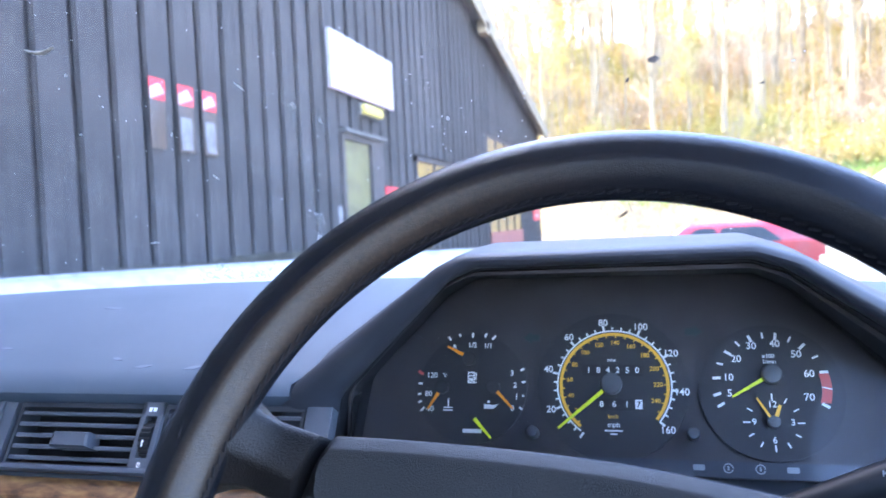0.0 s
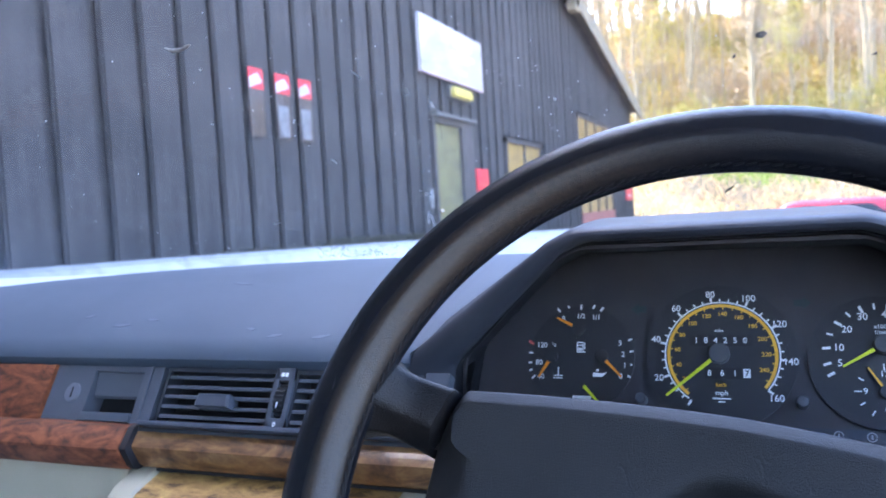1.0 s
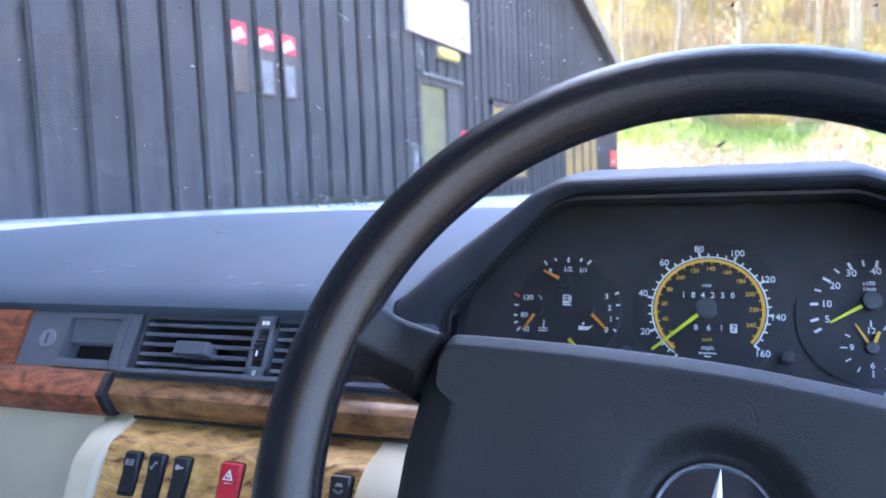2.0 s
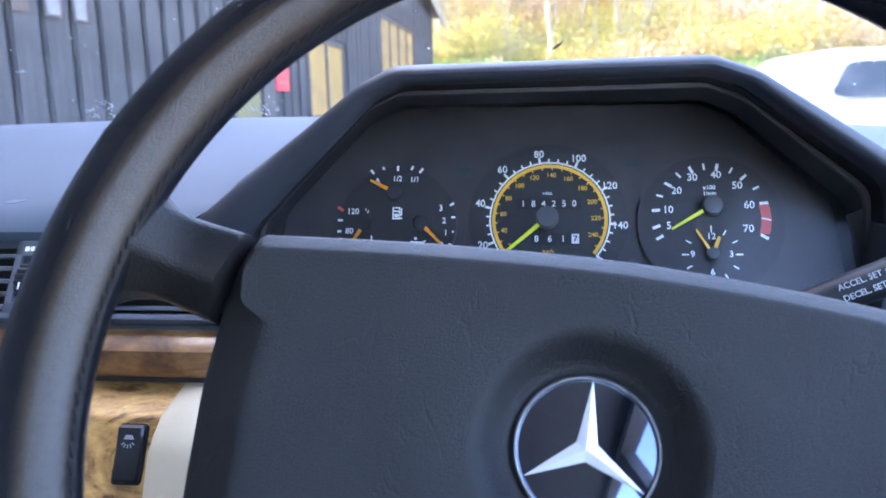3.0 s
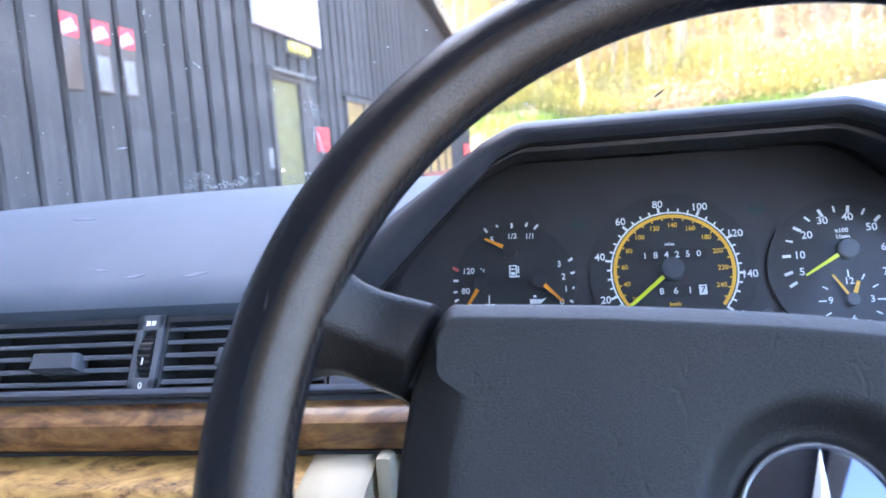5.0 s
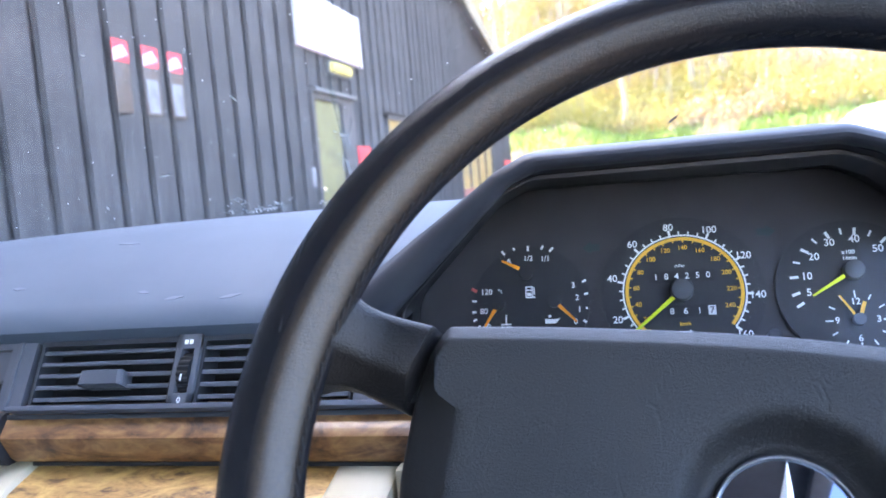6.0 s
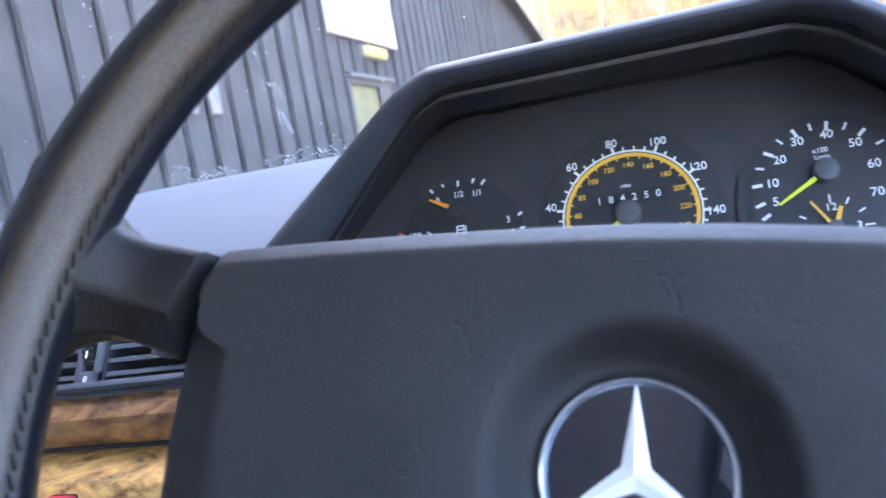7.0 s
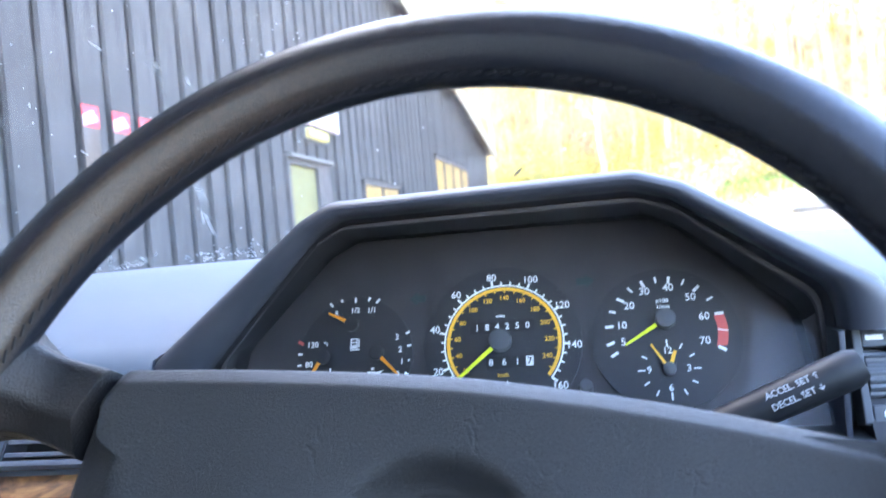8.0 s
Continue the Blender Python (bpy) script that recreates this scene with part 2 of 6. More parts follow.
def rounded(poly, r, steps=4):
    """2D polygon with its corners rounded to radius r (one radius, or one per corner)."""
    out, c = [], len(poly)
    for i, p in enumerate(poly):
        rr = r[i] if isinstance(r, (list, tuple)) else r
        a, b = Vector(poly[i - 1]), Vector(poly[(i + 1) % c])
        p = Vector(p)
        if rr <= 0:
            out.append(tuple(p))
            continue
        da, db = (a - p), (b - p)
        half = da.angle(db) / 2
        t = min(rr / max(math.tan(half), 0.05), da.length * 0.48, db.length * 0.48)
        p0, p1 = p + da.normalized() * t, p + db.normalized() * t
        for k in range(steps + 1):
            f = k / steps
            out.append(tuple((1 - f) ** 2 * p0 + 2 * f * (1 - f) * p + f * f * p1))
    return out


def loft(bm, rings, close=True, caps=True):
    """Skin between rings of equal point count."""
    vs = [[bm.verts.new(p) for p in ring] for ring in rings]
    n = len(vs[0])
    for a, b in zip(vs, vs[1:]):
        for i in range(n if close else n - 1):
            bm.faces.new((a[i], a[(i + 1) % n], b[(i + 1) % n], b[i]))
    if caps and close:
        bm.faces.new(vs[0])
        bm.faces.new(vs[-1][::-1])
    return bm


def slab(poly, z0, z1, bevel=0.0, bm=None):
    """Prism of a 2D outline between heights z0 and z1, its upper rim eased by `bevel`."""
    bm = bm or bmesh.new()
    rings = [[(x, y, z0) for x, y in poly]]
    if bevel > 0:
        cx = sum(p[0] for p in poly) / len(poly)
        cy = sum(p[1] for p in poly) / len(poly)
        w = max(max(abs(p[0] - cx) for p in poly), 1e-6)
        h = max(max(abs(p[1] - cy) for p in poly), 1e-6)
        s = 1 if z1 > z0 else -1
        for f in (0.0, 0.3, 0.7, 1.0):
            ins, up = bevel * (1 - math.cos(f * math.pi / 2)), bevel * (1 - math.sin(f * math.pi / 2))
            rings.append([(cx + (x - cx) * (1 - ins / w), cy + (y - cy) * (1 - ins / h), z1 - s * up) for x, y in poly])
    else:
        rings.append([(x, y, z1) for x, y in poly])
    return loft(bm, rings)


def box(x0, x1, y0, y1, z0, z1, bevel=0.0, bm=None):
    b = bmesh.new()
    bmesh.ops.create_cube(b, size=1)
    bmesh.ops.scale(b, verts=b.verts, vec=(x1 - x0, y1 - y0, z1 - z0))
    bmesh.ops.translate(b, verts=b.verts, vec=((x0 + x1) / 2, (y0 + y1) / 2, (z0 + z1) / 2))
    if bevel:
        bmesh.ops.bevel(b, geom=b.edges[:], offset=bevel, segments=2, profile=0.6, affect="EDGES")
    if bm is None:
        return b
    me = bpy.data.meshes.new("piece")
    b.to_mesh(me)
    b.free()
    bm.from_mesh(me)
    bpy.data.meshes.remove(me)
    return bm


def rect(cx, cy, w, h):
    return [(cx - w / 2, cy - h / 2), (cx + w / 2, cy - h / 2), (cx + w / 2, cy + h / 2), (cx - w / 2, cy + h / 2)]


def circle(cx, cy, r, n=32, a0=0.0, a1=360.0):
    full = abs(a1 - a0) >= 359.9
    k = n if full else n + 1
    return [(cx + r * math.cos(radians(a0 + (a1 - a0) * i / n)), cy + r * math.sin(radians(a0 + (a1 - a0) * i / n))) for i in range(k)]


def band(bm, cx, cy, r0, r1, a0, a1, z0, z1, n=48):
    """Flat arc between two radii."""
    return slab(circle(cx, cy, r1, n, a0, a1) + circle(cx, cy, r0, n, a0, a1)[::-1], z0, z1, 0, bm)


def bar(bm, x0, y0, x1, y1, w0, w1, z0, z1):
    """Flat tapering bar from one point to another."""
    d = Vector((x1 - x0, y1 - y0)).normalized()
    p = Vector((-d.y, d.x))
    a, b = Vector((x0, y0)), Vector((x1, y1))
    return slab([tuple(a - p * w0 / 2), tuple(b - p * w1 / 2), tuple(b + p * w1 / 2), tuple(a + p * w0 / 2)], z0, z1, 0, bm)


def tube(bm, path, radii, n=12):
    """Round tube along a list of points."""
    rings, last = [], None
    for i, p in enumerate(path):
        p = Vector(p)
        d = (Vector(path[min(i + 1, len(path) - 1)]) - Vector(path[max(i - 1, 0)])).normalized()
        side = last if last is not None else (Vector((0, 0, 1)) if abs(d.z) < 0.9 else Vector((1, 0, 0)))
        a = (side - d * side.dot(d)).normalized()
        last = a
        b = d.cross(a)
        r = radii[i] if isinstance(radii, (list, tuple)) else radii
        rings.append([tuple(p + a * r * math.cos(2 * math.pi * k / n) + b * r * math.sin(2 * math.pi * k / n)) for k in range(n)])
    return loft(bm, rings)


def lettering(bm, text, size, m, depth=0.0002, align="CENTER"):
    """Built-in font, turned into mesh and added to bm at the pose m."""
    cu = bpy.data.curves.new("lettering", "FONT")
    cu.body, cu.size, cu.extrude, cu.align_x, cu.align_y, cu.resolution_u = text, size, depth, align, "CENTER", 3
    cu.offset = size * 0.013
    ob = bpy.data.objects.new("lettering", cu)
    scene.collection.objects.link(ob)
    me = bpy.data.meshes.new_from_object(ob.evaluated_get(bpy.context.evaluated_depsgraph_get()))
    me.transform(m)
    bm.from_mesh(me)
    bpy.data.meshes.remove(me)
    bpy.data.objects.remove(ob)
    bpy.data.curves.remove(cu)
    return bm


# ---------------------------------------------------------------- ground and far woods
WALL_X, WALL_END, GROUND = -3.6, 25.6, 0.05
M_GROUND = material("pale_gravel_yard", (0.50, 0.48, 0.45), 0.95, 0, (0.41, 0.39, 0.36), 1.2, (0.4, 0.65), 0.6, 30)
M_BANK = material("bare_earth_bank", (0.082, 0.064, 0.036), 0.95, 0, (0.066, 0.060, 0.027), 0.35, (0.45, 0.7), 0.6, 12)
M_TURF = material("fresh_turf_bank", (0.095, 0.145, 0.028), 0.95, 0, (0.17, 0.16, 0.05), 0.5, (0.42, 0.68), 0.6, 12)
M_LITTER = material("golden_leaf_litter", (0.165, 0.120, 0.045), 0.95, 0, (0.115, 0.094, 0.032), 0.4, (0.4, 0.65), 0.6, 10)


def ground_height(x, y):
    z = GROUND
    fall = min(max((y - 11) / 12, 0), 1) * min(max((x + 3) / 3, 0), 1)
    z -= 0.75 * fall * fall * (3 - 2 * fall)
    t = min(max((-1.7 - x) / 0.9, 0), 1) * min(max((WALL_END + 1 - y) / 3, 0), 1)
    z += (0.955 - 0.0265 * max(y, -2) - z) * t * t * (3 - 2 * t)
    d = max(y - 31 + 0.12 * x, 0)
    z += min(d * 0.16 + max(d - 5, 0) * 0.30, 16) + (0.25 * noise.noise((x * 0.2, y * 0.2, 0)) if d > 0 else 0)
    return z


bm = bmesh.new()
xs = [-2000, -400, -120] + [-60 + 3 * i for i in range(18)] + [-5, -4, -3.2, -2.8, -2.6, -2.4, -2.2, -2.0, -1.8, -1.6, -1.2, -0.5] + [0.5 + 3 * i for i in range(21)] + [120, 400, 2000]
ys = [-2000, -400, -100, -30] + [-10 + 2.5 * i for i in range(16)] + [29 + 0.8 * i for i in range(20)] + [46 + 2.5 * i for i in range(24)] + [160, 400, 2000]
grid = [[bm.verts.new((x, y, ground_height(x, y))) for x in xs] for y in ys]
for j in range(len(ys) - 1):
    for i in range(len(xs) - 1):
        f = bm.faces.new((grid[j][i], grid[j][i + 1], grid[j + 1][i + 1], grid[j + 1][i]))
        ym = (ys[j] + ys[j + 1]) / 2
        rise = ym - (31.5 - 0.12 * max(xs[i], -3) if xs[i] > -4 else 26)
        f.material_index = 0 if rise < -19 else (1 if rise < 7.6 else (2 if rise < 10.4 and xs[i] > -6 else 3))
ground = solid("ground", bm, M_GROUND, "pale gravel yard rising into a leaf-strewn wooded bank", "ground", kind="structure")
for m in (M_BANK, M_TURF, M_LITTER):
    ground.data.materials.append(m)

# ---------------------------------------------------------------- timber barn
M_BOARD = material("weathered_black_board", (0.0240, 0.0225, 0.0235), 0.85, 0, (0.056, 0.051, 0.051), 3.2, (0.34, 0.74), 0.6, 60, stretch=(1, 4, 4.0), jitter=0.20)
M_GAP = material("dark_board_gap", (0.030, 0.028, 0.029), 0.9, 0, (0.042, 0.039, 0.039), 2.5, stretch=(1, 4, 0.5))
M_VERGE = material("pale_verge_board", (0.27, 0.22, 0.14), 0.8, 0, (0.20, 0.165, 0.11), 3)
M_ROOF = material("brown_roof_sheet", (0.16, 0.13, 0.11), 0.8, 0, (0.11, 0.09, 0.08), 2)
M_DOOR = material("pale_olive_door", (0.15, 0.135, 0.055), 0.6, 0, (0.13, 0.115, 0.048), 4)
M_FRAME = material("dark_door_frame", (0.05, 0.045, 0.045), 0.7, 0, (0.07, 0.06, 0.06), 6)
M_STONE = material("pale_lintel", (0.11, 0.105, 0.10), 0.8, 0, (0.085, 0.08, 0.078), 6)
M_SIGNW = material("white_sign_panel", (0.42, 0.39, 0.40), 0.5, 0, (0.37, 0.34, 0.355), 2)
M_PINK = material("faded_pink_print", (0.56, 0.40, 0.42), 0.6)
M_SIGNR = material("red_notice", (0.62, 0.035, 0.05), 0.5)
M_PAPER = material("dull_white_paper", (0.17, 0.17, 0.18), 0.6, 0, (0.11, 0.10, 0.105), 9)
M_LAMPG = material("bulkhead_lamp_lens", (0.50, 0.40, 0.10), 0.4)
# Tan backing and panes: the reflection of the trees put into the colour.
M_PANEBACK = material("tan_pane_backing", (0.58, 0.43, 0.20), 0.8, 0, (0.46, 0.34, 0.16), 3)
M_REFLECT = material("tan_painted_reflection", (0.30, 0.19, 0.06), 0.4, 0, (0.22, 0.14, 0.05), 2.5)
M_BRICK = material("red_brick_panel", (0.34, 0.13, 0.10), 0.85, 0, (0.26, 0.10, 0.08), 8)
M_POST = material("clear_leaflet_back", (0.062, 0.046, 0.042), 0.4)


def roof_z(y):
    return 3.85 + (WALL_END - y) * 0.172 if y > 4 else 3.85 + (WALL_END - 4) * 0.172 - (4 - y) * 0.172


barn = thing("barn", pose(WALL_X, 0, GROUND), "long dark timber barn with vertical weathered boards and sloping roof", "building")
ZB = GROUND
bm = bmesh.new()
BACK = -14.0
rings = []
for x in (-0.03, BACK):
    rings.append([(x, -18, 0), (x, WALL_END, 0), (x, WALL_END, roof_z(WALL_END) - ZB - 0.05), (x, 4, roof_z(4) - ZB - 0.05), (x, -18, roof_z(-18) - ZB - 0.05)])
loft(bm, rings)
part("wall", bm, M_GAP, barn, "dark backing wall behind the boards", smooth=False)
bm = bmesh.new()
for y0, y1 in ((4, WALL_END + 0.3), (4, -18.3)):
    a, b = roof_z(y0) - ZB, roof_z(min(y1, WALL_END)) - ZB - max(0, y1 - WALL_END) * 0.17
    loft(bm, [[(0.28, y0, a), (0.28, y1, b), (0.28, y1, b + 0.10), (0.28, y0, a + 0.10)],
              [(BACK, y0, a), (BACK, y1, b), (BACK, y1, b + 0.10), (BACK, y0, a + 0.10)]])
part("roof", bm, M_ROOF, barn, "brown sheet roof", smooth=False)
for y0, y1 in ((4, WALL_END + 0.3), (4, -18.3)):
    a, b = roof_z(y0) - ZB, roof_z(min(y1, WALL_END)) - ZB - max(0, y1 - WALL_END) * 0.17
    bm = loft(bmesh.new(), [[(x, y0, a - 0.26), (x, y1, b - 0.26), (x, y1, b + 0.12), (x, y0, a + 0.12)] for x in (0.29, 0.33)])
    part("verge_board", bm, M_VERGE, barn, "pale verge board along the roof edge", smooth=False)

# openings stand in front of plain wall: y0, y1, z0, z1
OPENINGS = [(8.9, 10.35, 0.0, 2.2), (11.9, 14.15, 0.75, 2.10), (17.35, 21.75, 0.2, 3.0)]
BOARD_MESH = {}


def board(y, w, z0, z1):
    key = round(w, 3)
    if key not in BOARD_MESH:
        b = box(0, 0.028, -w / 2, w / 2, 0, 1, 0)
        bmesh.ops.bevel(b, geom=[e for e in b.edges if abs(e.verts[0].co.z - e.verts[1].co.z) > 0.5 and e.verts[0].co.x > 0.01],
                        offset=0.016, segments=2, affect="EDGES")
        me = bpy.data.meshes.new("board")
        b.to_mesh(me)
        b.free()
        me.materials.append(M_BOARD)
        BOARD_MESH[key] = me
    ob = new("board", BOARD_MESH[key])
    ob.parent = barn
    ob.location = (random.uniform(-0.006, 0.006), y, z0)
    ob.scale = (1, 1, z1 - z0)
    ob.rotation_euler = (random.uniform(-0.002, 0.002), 0, 0)


# door
door = part("door", box(-0.025, 0.002, 8.95, 9.88, 0.02, 2.08, 0.006), M_DOOR, barn, "pale olive painted door")
part("door_handle", box(0.002, 0.03, 9.02, 9.14, 0.98, 1.02, 0.008), M_CHROME, door, "small metal lever handle")
bm = box(-0.12, 0.05, 8.87, 8.95, 0, 2.15)
box(-0.12, 0.05, 9.88, 10.32, 0, 2.15, 0, bm)
box(-0.12, 0.048, 8.95, 9.88, 2.08, 2.15, 0, bm)
part("door_frame", bm, M_FRAME, barn, "dark timber door frame", smooth=False)
part("door_lintel", box(-0.05, 0.12, 8.86, 10.33, 2.15, 2.20, 0.01), M_STONE, barn, "pale ledge over the door")


def barn_window(y0, y1, z0, z1, bars):
    w = part("window", box(-0.028, -0.014, y0 + 0.06, y1 - 0.06, z0 + 0.06, z1 - 0.06), M_PANEBACK, barn, "window with tan panes painted as reflected trees", smooth=False)
    bm = bmesh.new()
    for a, b, c, d in ((y0, y1, z0, z0 + 0.07), (y0, y1, z1 - 0.07, z1), (y0, y0 + 0.07, z0, z1), (y1 - 0.07, y1, z0, z1)):
        box(-0.10, 0.03, a, b, c, d, 0, bm)
    for i in range(1, bars):
        yy = y0 + (y1 - y0) * i / bars
        box(-0.10, 0.02, yy - 0.04, yy + 0.04, z0, z1, 0, bm)
    part("window_frame", bm, M_FRAME, w, "dark brown window frame", smooth=False)
    for i in range(bars):
        ya, yb = y0 + (y1 - y0) * i / bars, y0 + (y1 - y0) * (i + 1) / bars
        # Opaque pane; its tan stands in for trees mirrored in the glass.
        part("pane", box(-0.014, -0.006, ya + 0.045, yb - 0.045, z0 + 0.07, z1 - 0.07, 0.002), M_REFLECT, w, "opaque tan pane, its colour painting the reflected trees", smooth=False)


barn_window(11.92, 14.12, 0.8, 2.08, 2)
barn_window(17.36, 21.72, 0.25, 2.98, 4)
part("brick_panel", box(-0.02, 0.045, 17.4, 21.7, 0.0, 0.75), M_BRICK, barn, "low red brick panel", smooth=False)

GROOVES = [4.06 + 0.367 * i for i in range(-17, 59)]
for ya, yb in zip(GROOVES, GROOVES[1:]):
    y, w = (ya + yb) / 2, round((yb - ya) * random.choice((0.78, 0.81, 0.85)), 3)
    spans = [(0.0, roof_z(y) - ZB)]
    for a, b, c, d in OPENINGS:
        if a - 0.1 < y < b + 0.1:
            spans = [(d + 0.02, roof_z(y) - ZB)] + ([(0.0, c)] if c > 0.3 else [])
    for z0, z1 in spans:
        board(y, w, z0, z1)


def panel_thing(name, y0, y1, z0, z1, mat, label, category, thick=0.03, off=0.03):
    t = thing(name, pose(WALL_X + off, (y0 + y1) / 2, z0), label, category)
    w, h = (y1 - y0) / 2, z1 - z0
    part("panel", box(0, thick, -w, w, 0, h, 0.004), mat, t)
    return t, w, h


sign, w, h = panel_thing("shop_sign", 8.51, 10.72, 2.69, 3.36, M_SIGNW, "large blank-looking white sign board with faint pink print above the door", "sign", 0.05, 0.05)
bm = box(0.05, 0.052, -0.15, 0.75, 0.33, 0.40)
for i in range(3):
    box(0.05, 0.052, 0.0 + 0.08 * i, 0.66 - 0.1 * i, 0.44 - 0.16 * i, 0.49 - 0.16 * i, 0, bm)
part("faded_print", bm, M_PINK, sign, "faded pink bars of print", smooth=False)
part("lower_trim", box(0.0, 0.054, -w, w, -0.010, 0.0), M_PINK, sign, "thin pink lower edge", smooth=False)
lamp = thing("bulkhead_lamp", pose(WALL_X + 0.03, 9.82, 2.47), "small pale bulkhead lamp over the door", "lamp")
part("housing", box(0, 0.05, -0.38, 0.38, 0, 0.17, 0.01), M_STONE, lamp)
part("lens", slab(rounded(rect(0, 0, 0.68, 0.13), 0.05), 0, 0.06, 0.02), M_LAMPG, lamp, "pale yellow lens").matrix_local = axes((0.05, 0, 0.085), (0, 1, 0), (0, 0, 1), (1, 0, 0))
red, w, h = panel_thing("red_notice", 10.38, 10.89, 1.27, 1.60, M_SIGNR, "red notice board beside the door", "sign", 0.02)
part("print_bar", box(0.02, 0.022, -0.18, 0.18, 0.10, 0.13), M_REDP, red, smooth=False)
far_red, w, h = panel_thing("far_red_notice", 23.75, 24.95, 1.02, 1.50, M_SIGNR, "red notice board near the far end of the barn", "sign", 0.02)
part("print_bar", box(0.02, 0.022, -0.4, 0.4, 0.12, 0.18), M_PINK, far_red, smooth=False)
note, w, h = panel_thing("small_notice", 8.68, 8.80, 1.08, 1.31, M_PAPER, "small white paper notice beside the door", "sign", 0.01)
for i, (y0, y1) in enumerate(((5.17, 5.36), (5.53, 5.74), (5.88, 6.08))):
    po, w, h = panel_thing("leaflet_holder", y0, y1, 1.71, 2.24, M_POST, "narrow wall poster with a red head and white leaflet", "poster", 0.012, 0.04)
    part("red_header", box(0.012, 0.016, -w, w, h - 0.16, h), M_SIGNR, po, "bright red header", smooth=False)
    part("swoosh", slab([(-w, -0.06), (w * 0.9, 0.0), (w * 0.2, 0.07), (-w, 0.02)], 0, 0.003), M_SIGNW, po, smooth=False).matrix_local = axes((0.016, 0, h - 0.10), (0, 1, 0), (0, 0, 1), (1, 0, 0))
    if i:
        part("leaflet", slab(rounded(rect(-w * 0.15, 0.145, w * 1.45, 0.26), 0.02), 0, 0.01), M_PAPER, po, "white leaflet").matrix_local = axes((0.012, 0, 0.0), (0, 1, 0), (0, 0, 1), (1, 0, 0))
flood = thing("flood_lamp", pose(WALL_X + 0.03, 16.6, 5.15), "small orange-lit flood lamp under the roof verge", "lamp")
part("bracket", box(0, 0.12, -0.04, 0.04, 0, 0.08), M_FRAME, flood)
part("head", box(0.10, 0.3, -0.18, 0.18, -0.12, 0.16, 0.02), M_VERGE, flood, "pale lamp head")


# ---------------------------------------------------------------- car shell round the camera
CAR_L, CAR_R = -1.09, 0.42
FLOOR = 0.36


def glass_y(z):
    return 0.824 - (z - 1.046) / 1.065


cab = thing("car_cabin", pose((CAR_L + CAR_R) / 2, 0, FLOOR), "plain car cabin shell with doors, pillars and headliner", "car", kind="structure")
CX = (CAR_L + CAR_R) / 2


def shell(name, bm, mat, label=""):
    bmesh.ops.translate(bm, verts=bm.verts, vec=(-CX, 0, -FLOOR))
    return part(name, bm, mat, cab, label, smooth=False)


shell("cabin_floor", box(CAR_L, CAR_R, -1.35, 0.95, FLOOR - 0.05, FLOOR), M_BLACK)
shell("underbody", box(CAR_L + 0.05, CAR_R - 0.05, -1.30, 0.90, 0.04, FLOOR - 0.05), M_BLACK)
shell("headliner", box(CAR_L + 0.22, CAR_R - 0.22, -1.2, glass_y(1.34) + 0.01, 1.345, 1.375), M_HEAD, "pale cloth headliner")
for x0, x1 in ((CAR_L - 0.05, CAR_L), (CAR_R, CAR_R + 0.05)):
    shell("door_panel", box(x0, x1, -1.35, 0.95, FLOOR - 0.05, 0.93), M_TRIM)
    xa, xb = (CAR_L + 0.16, CAR_L + 0.225) if x0 < 0 else (CAR_R - 0.225, CAR_R - 0.16)
    shell("window_header", box(xa, xb, -1.2, glass_y(1.34), 1.31, 1.375), M_HEAD)
    xo = (x0 + x1) / 2
    bm = loft(bmesh.new(), [[(xo - 0.03, -0.40, 0.92), (xo + 0.03, -0.40, 0.92), (xo + 0.03, -0.28, 0.92), (xo - 0.03, -0.28, 0.92)],
                            [(xa, -0.38, 1.32), (xb, -0.38, 1.32), (xb, -0.28, 1.32), (xa, -0.28, 1.32)]])
    shell("centre_pillar", bm, M_HEAD)
    bm = tube(bmesh.new(), [((x0 + x1) / 2, glass_y(0.93) + 0.02, 0.93), ((xa + xb) / 2, glass_y(1.34) + 0.02, 1.35)], 0.030, 10)
    shell("windscreen_pillar", bm, M_TRIM)
shell("rear_bulkhead", box(CAR_L, CAR_R, -1.40, -1.35, FLOOR - 0.05, 1.0), M_TRIM)
shell("rear_pillar", box(CAR_L, CAR_L + 0.25, -1.38, -1.2, 1.0, 1.37), M_HEAD)
shell("rear_pillar", box(CAR_R - 0.25, CAR_R, -1.38, -1.2, 1.0, 1.37), M_HEAD)

# windscreen
screen = thing("windscreen", pose(CX, glass_y(0.985), 0.985), "sloping windscreen, dusty and speckled with bits of leaf", "windscreen")
bm = bmesh.new()
hw0, hw1 = 0.74, 0.56
gl = []
for k in range(2):
    row = []
    z = 0.985 + k * 0.365
    for i in range(17):
        f = i / 8 - 1
        hw = hw0 if k == 0 else hw1
        row.append(bm.verts.new((f * hw, glass_y(z) - glass_y(0.985) - 0.02 * f * f * f * f, z - 0.985)))
    gl.append(row)
for i in range(16):
    bm.faces.new((gl[0][i], gl[0][i + 1], gl[1][i + 1], gl[1][i]))
pane = part("pane", bm, M_GLASS, screen, "laminated glass with a film of dust and painted haze")
pane.visible_shadow = False

# ---------------------------------------------------------------- dashboard
dash = thing("dashboard", pose(CX, 0.75, FLOOR), "dark blue-grey padded dashboard with a dusty soft top", "dashboard")
DASH_PROFILE = [(0.668, 0.895), (0.650, 0.914), (0.645, 0.921), (0.648, 0.929), (0.660, 0.939), (0.690, 0.957), (0.730, 0.975), (0.780, 0.988),
                (0.825, 0.9935), (0.865, 0.994), (0.893, 0.990), (0.905, 0.975), (0.91, 0.90)]


def local(bm, ob):
    bmesh.ops.transform(bm, matrix=ob.matrix_world.inverted(), verts=bm.verts)
    return bm


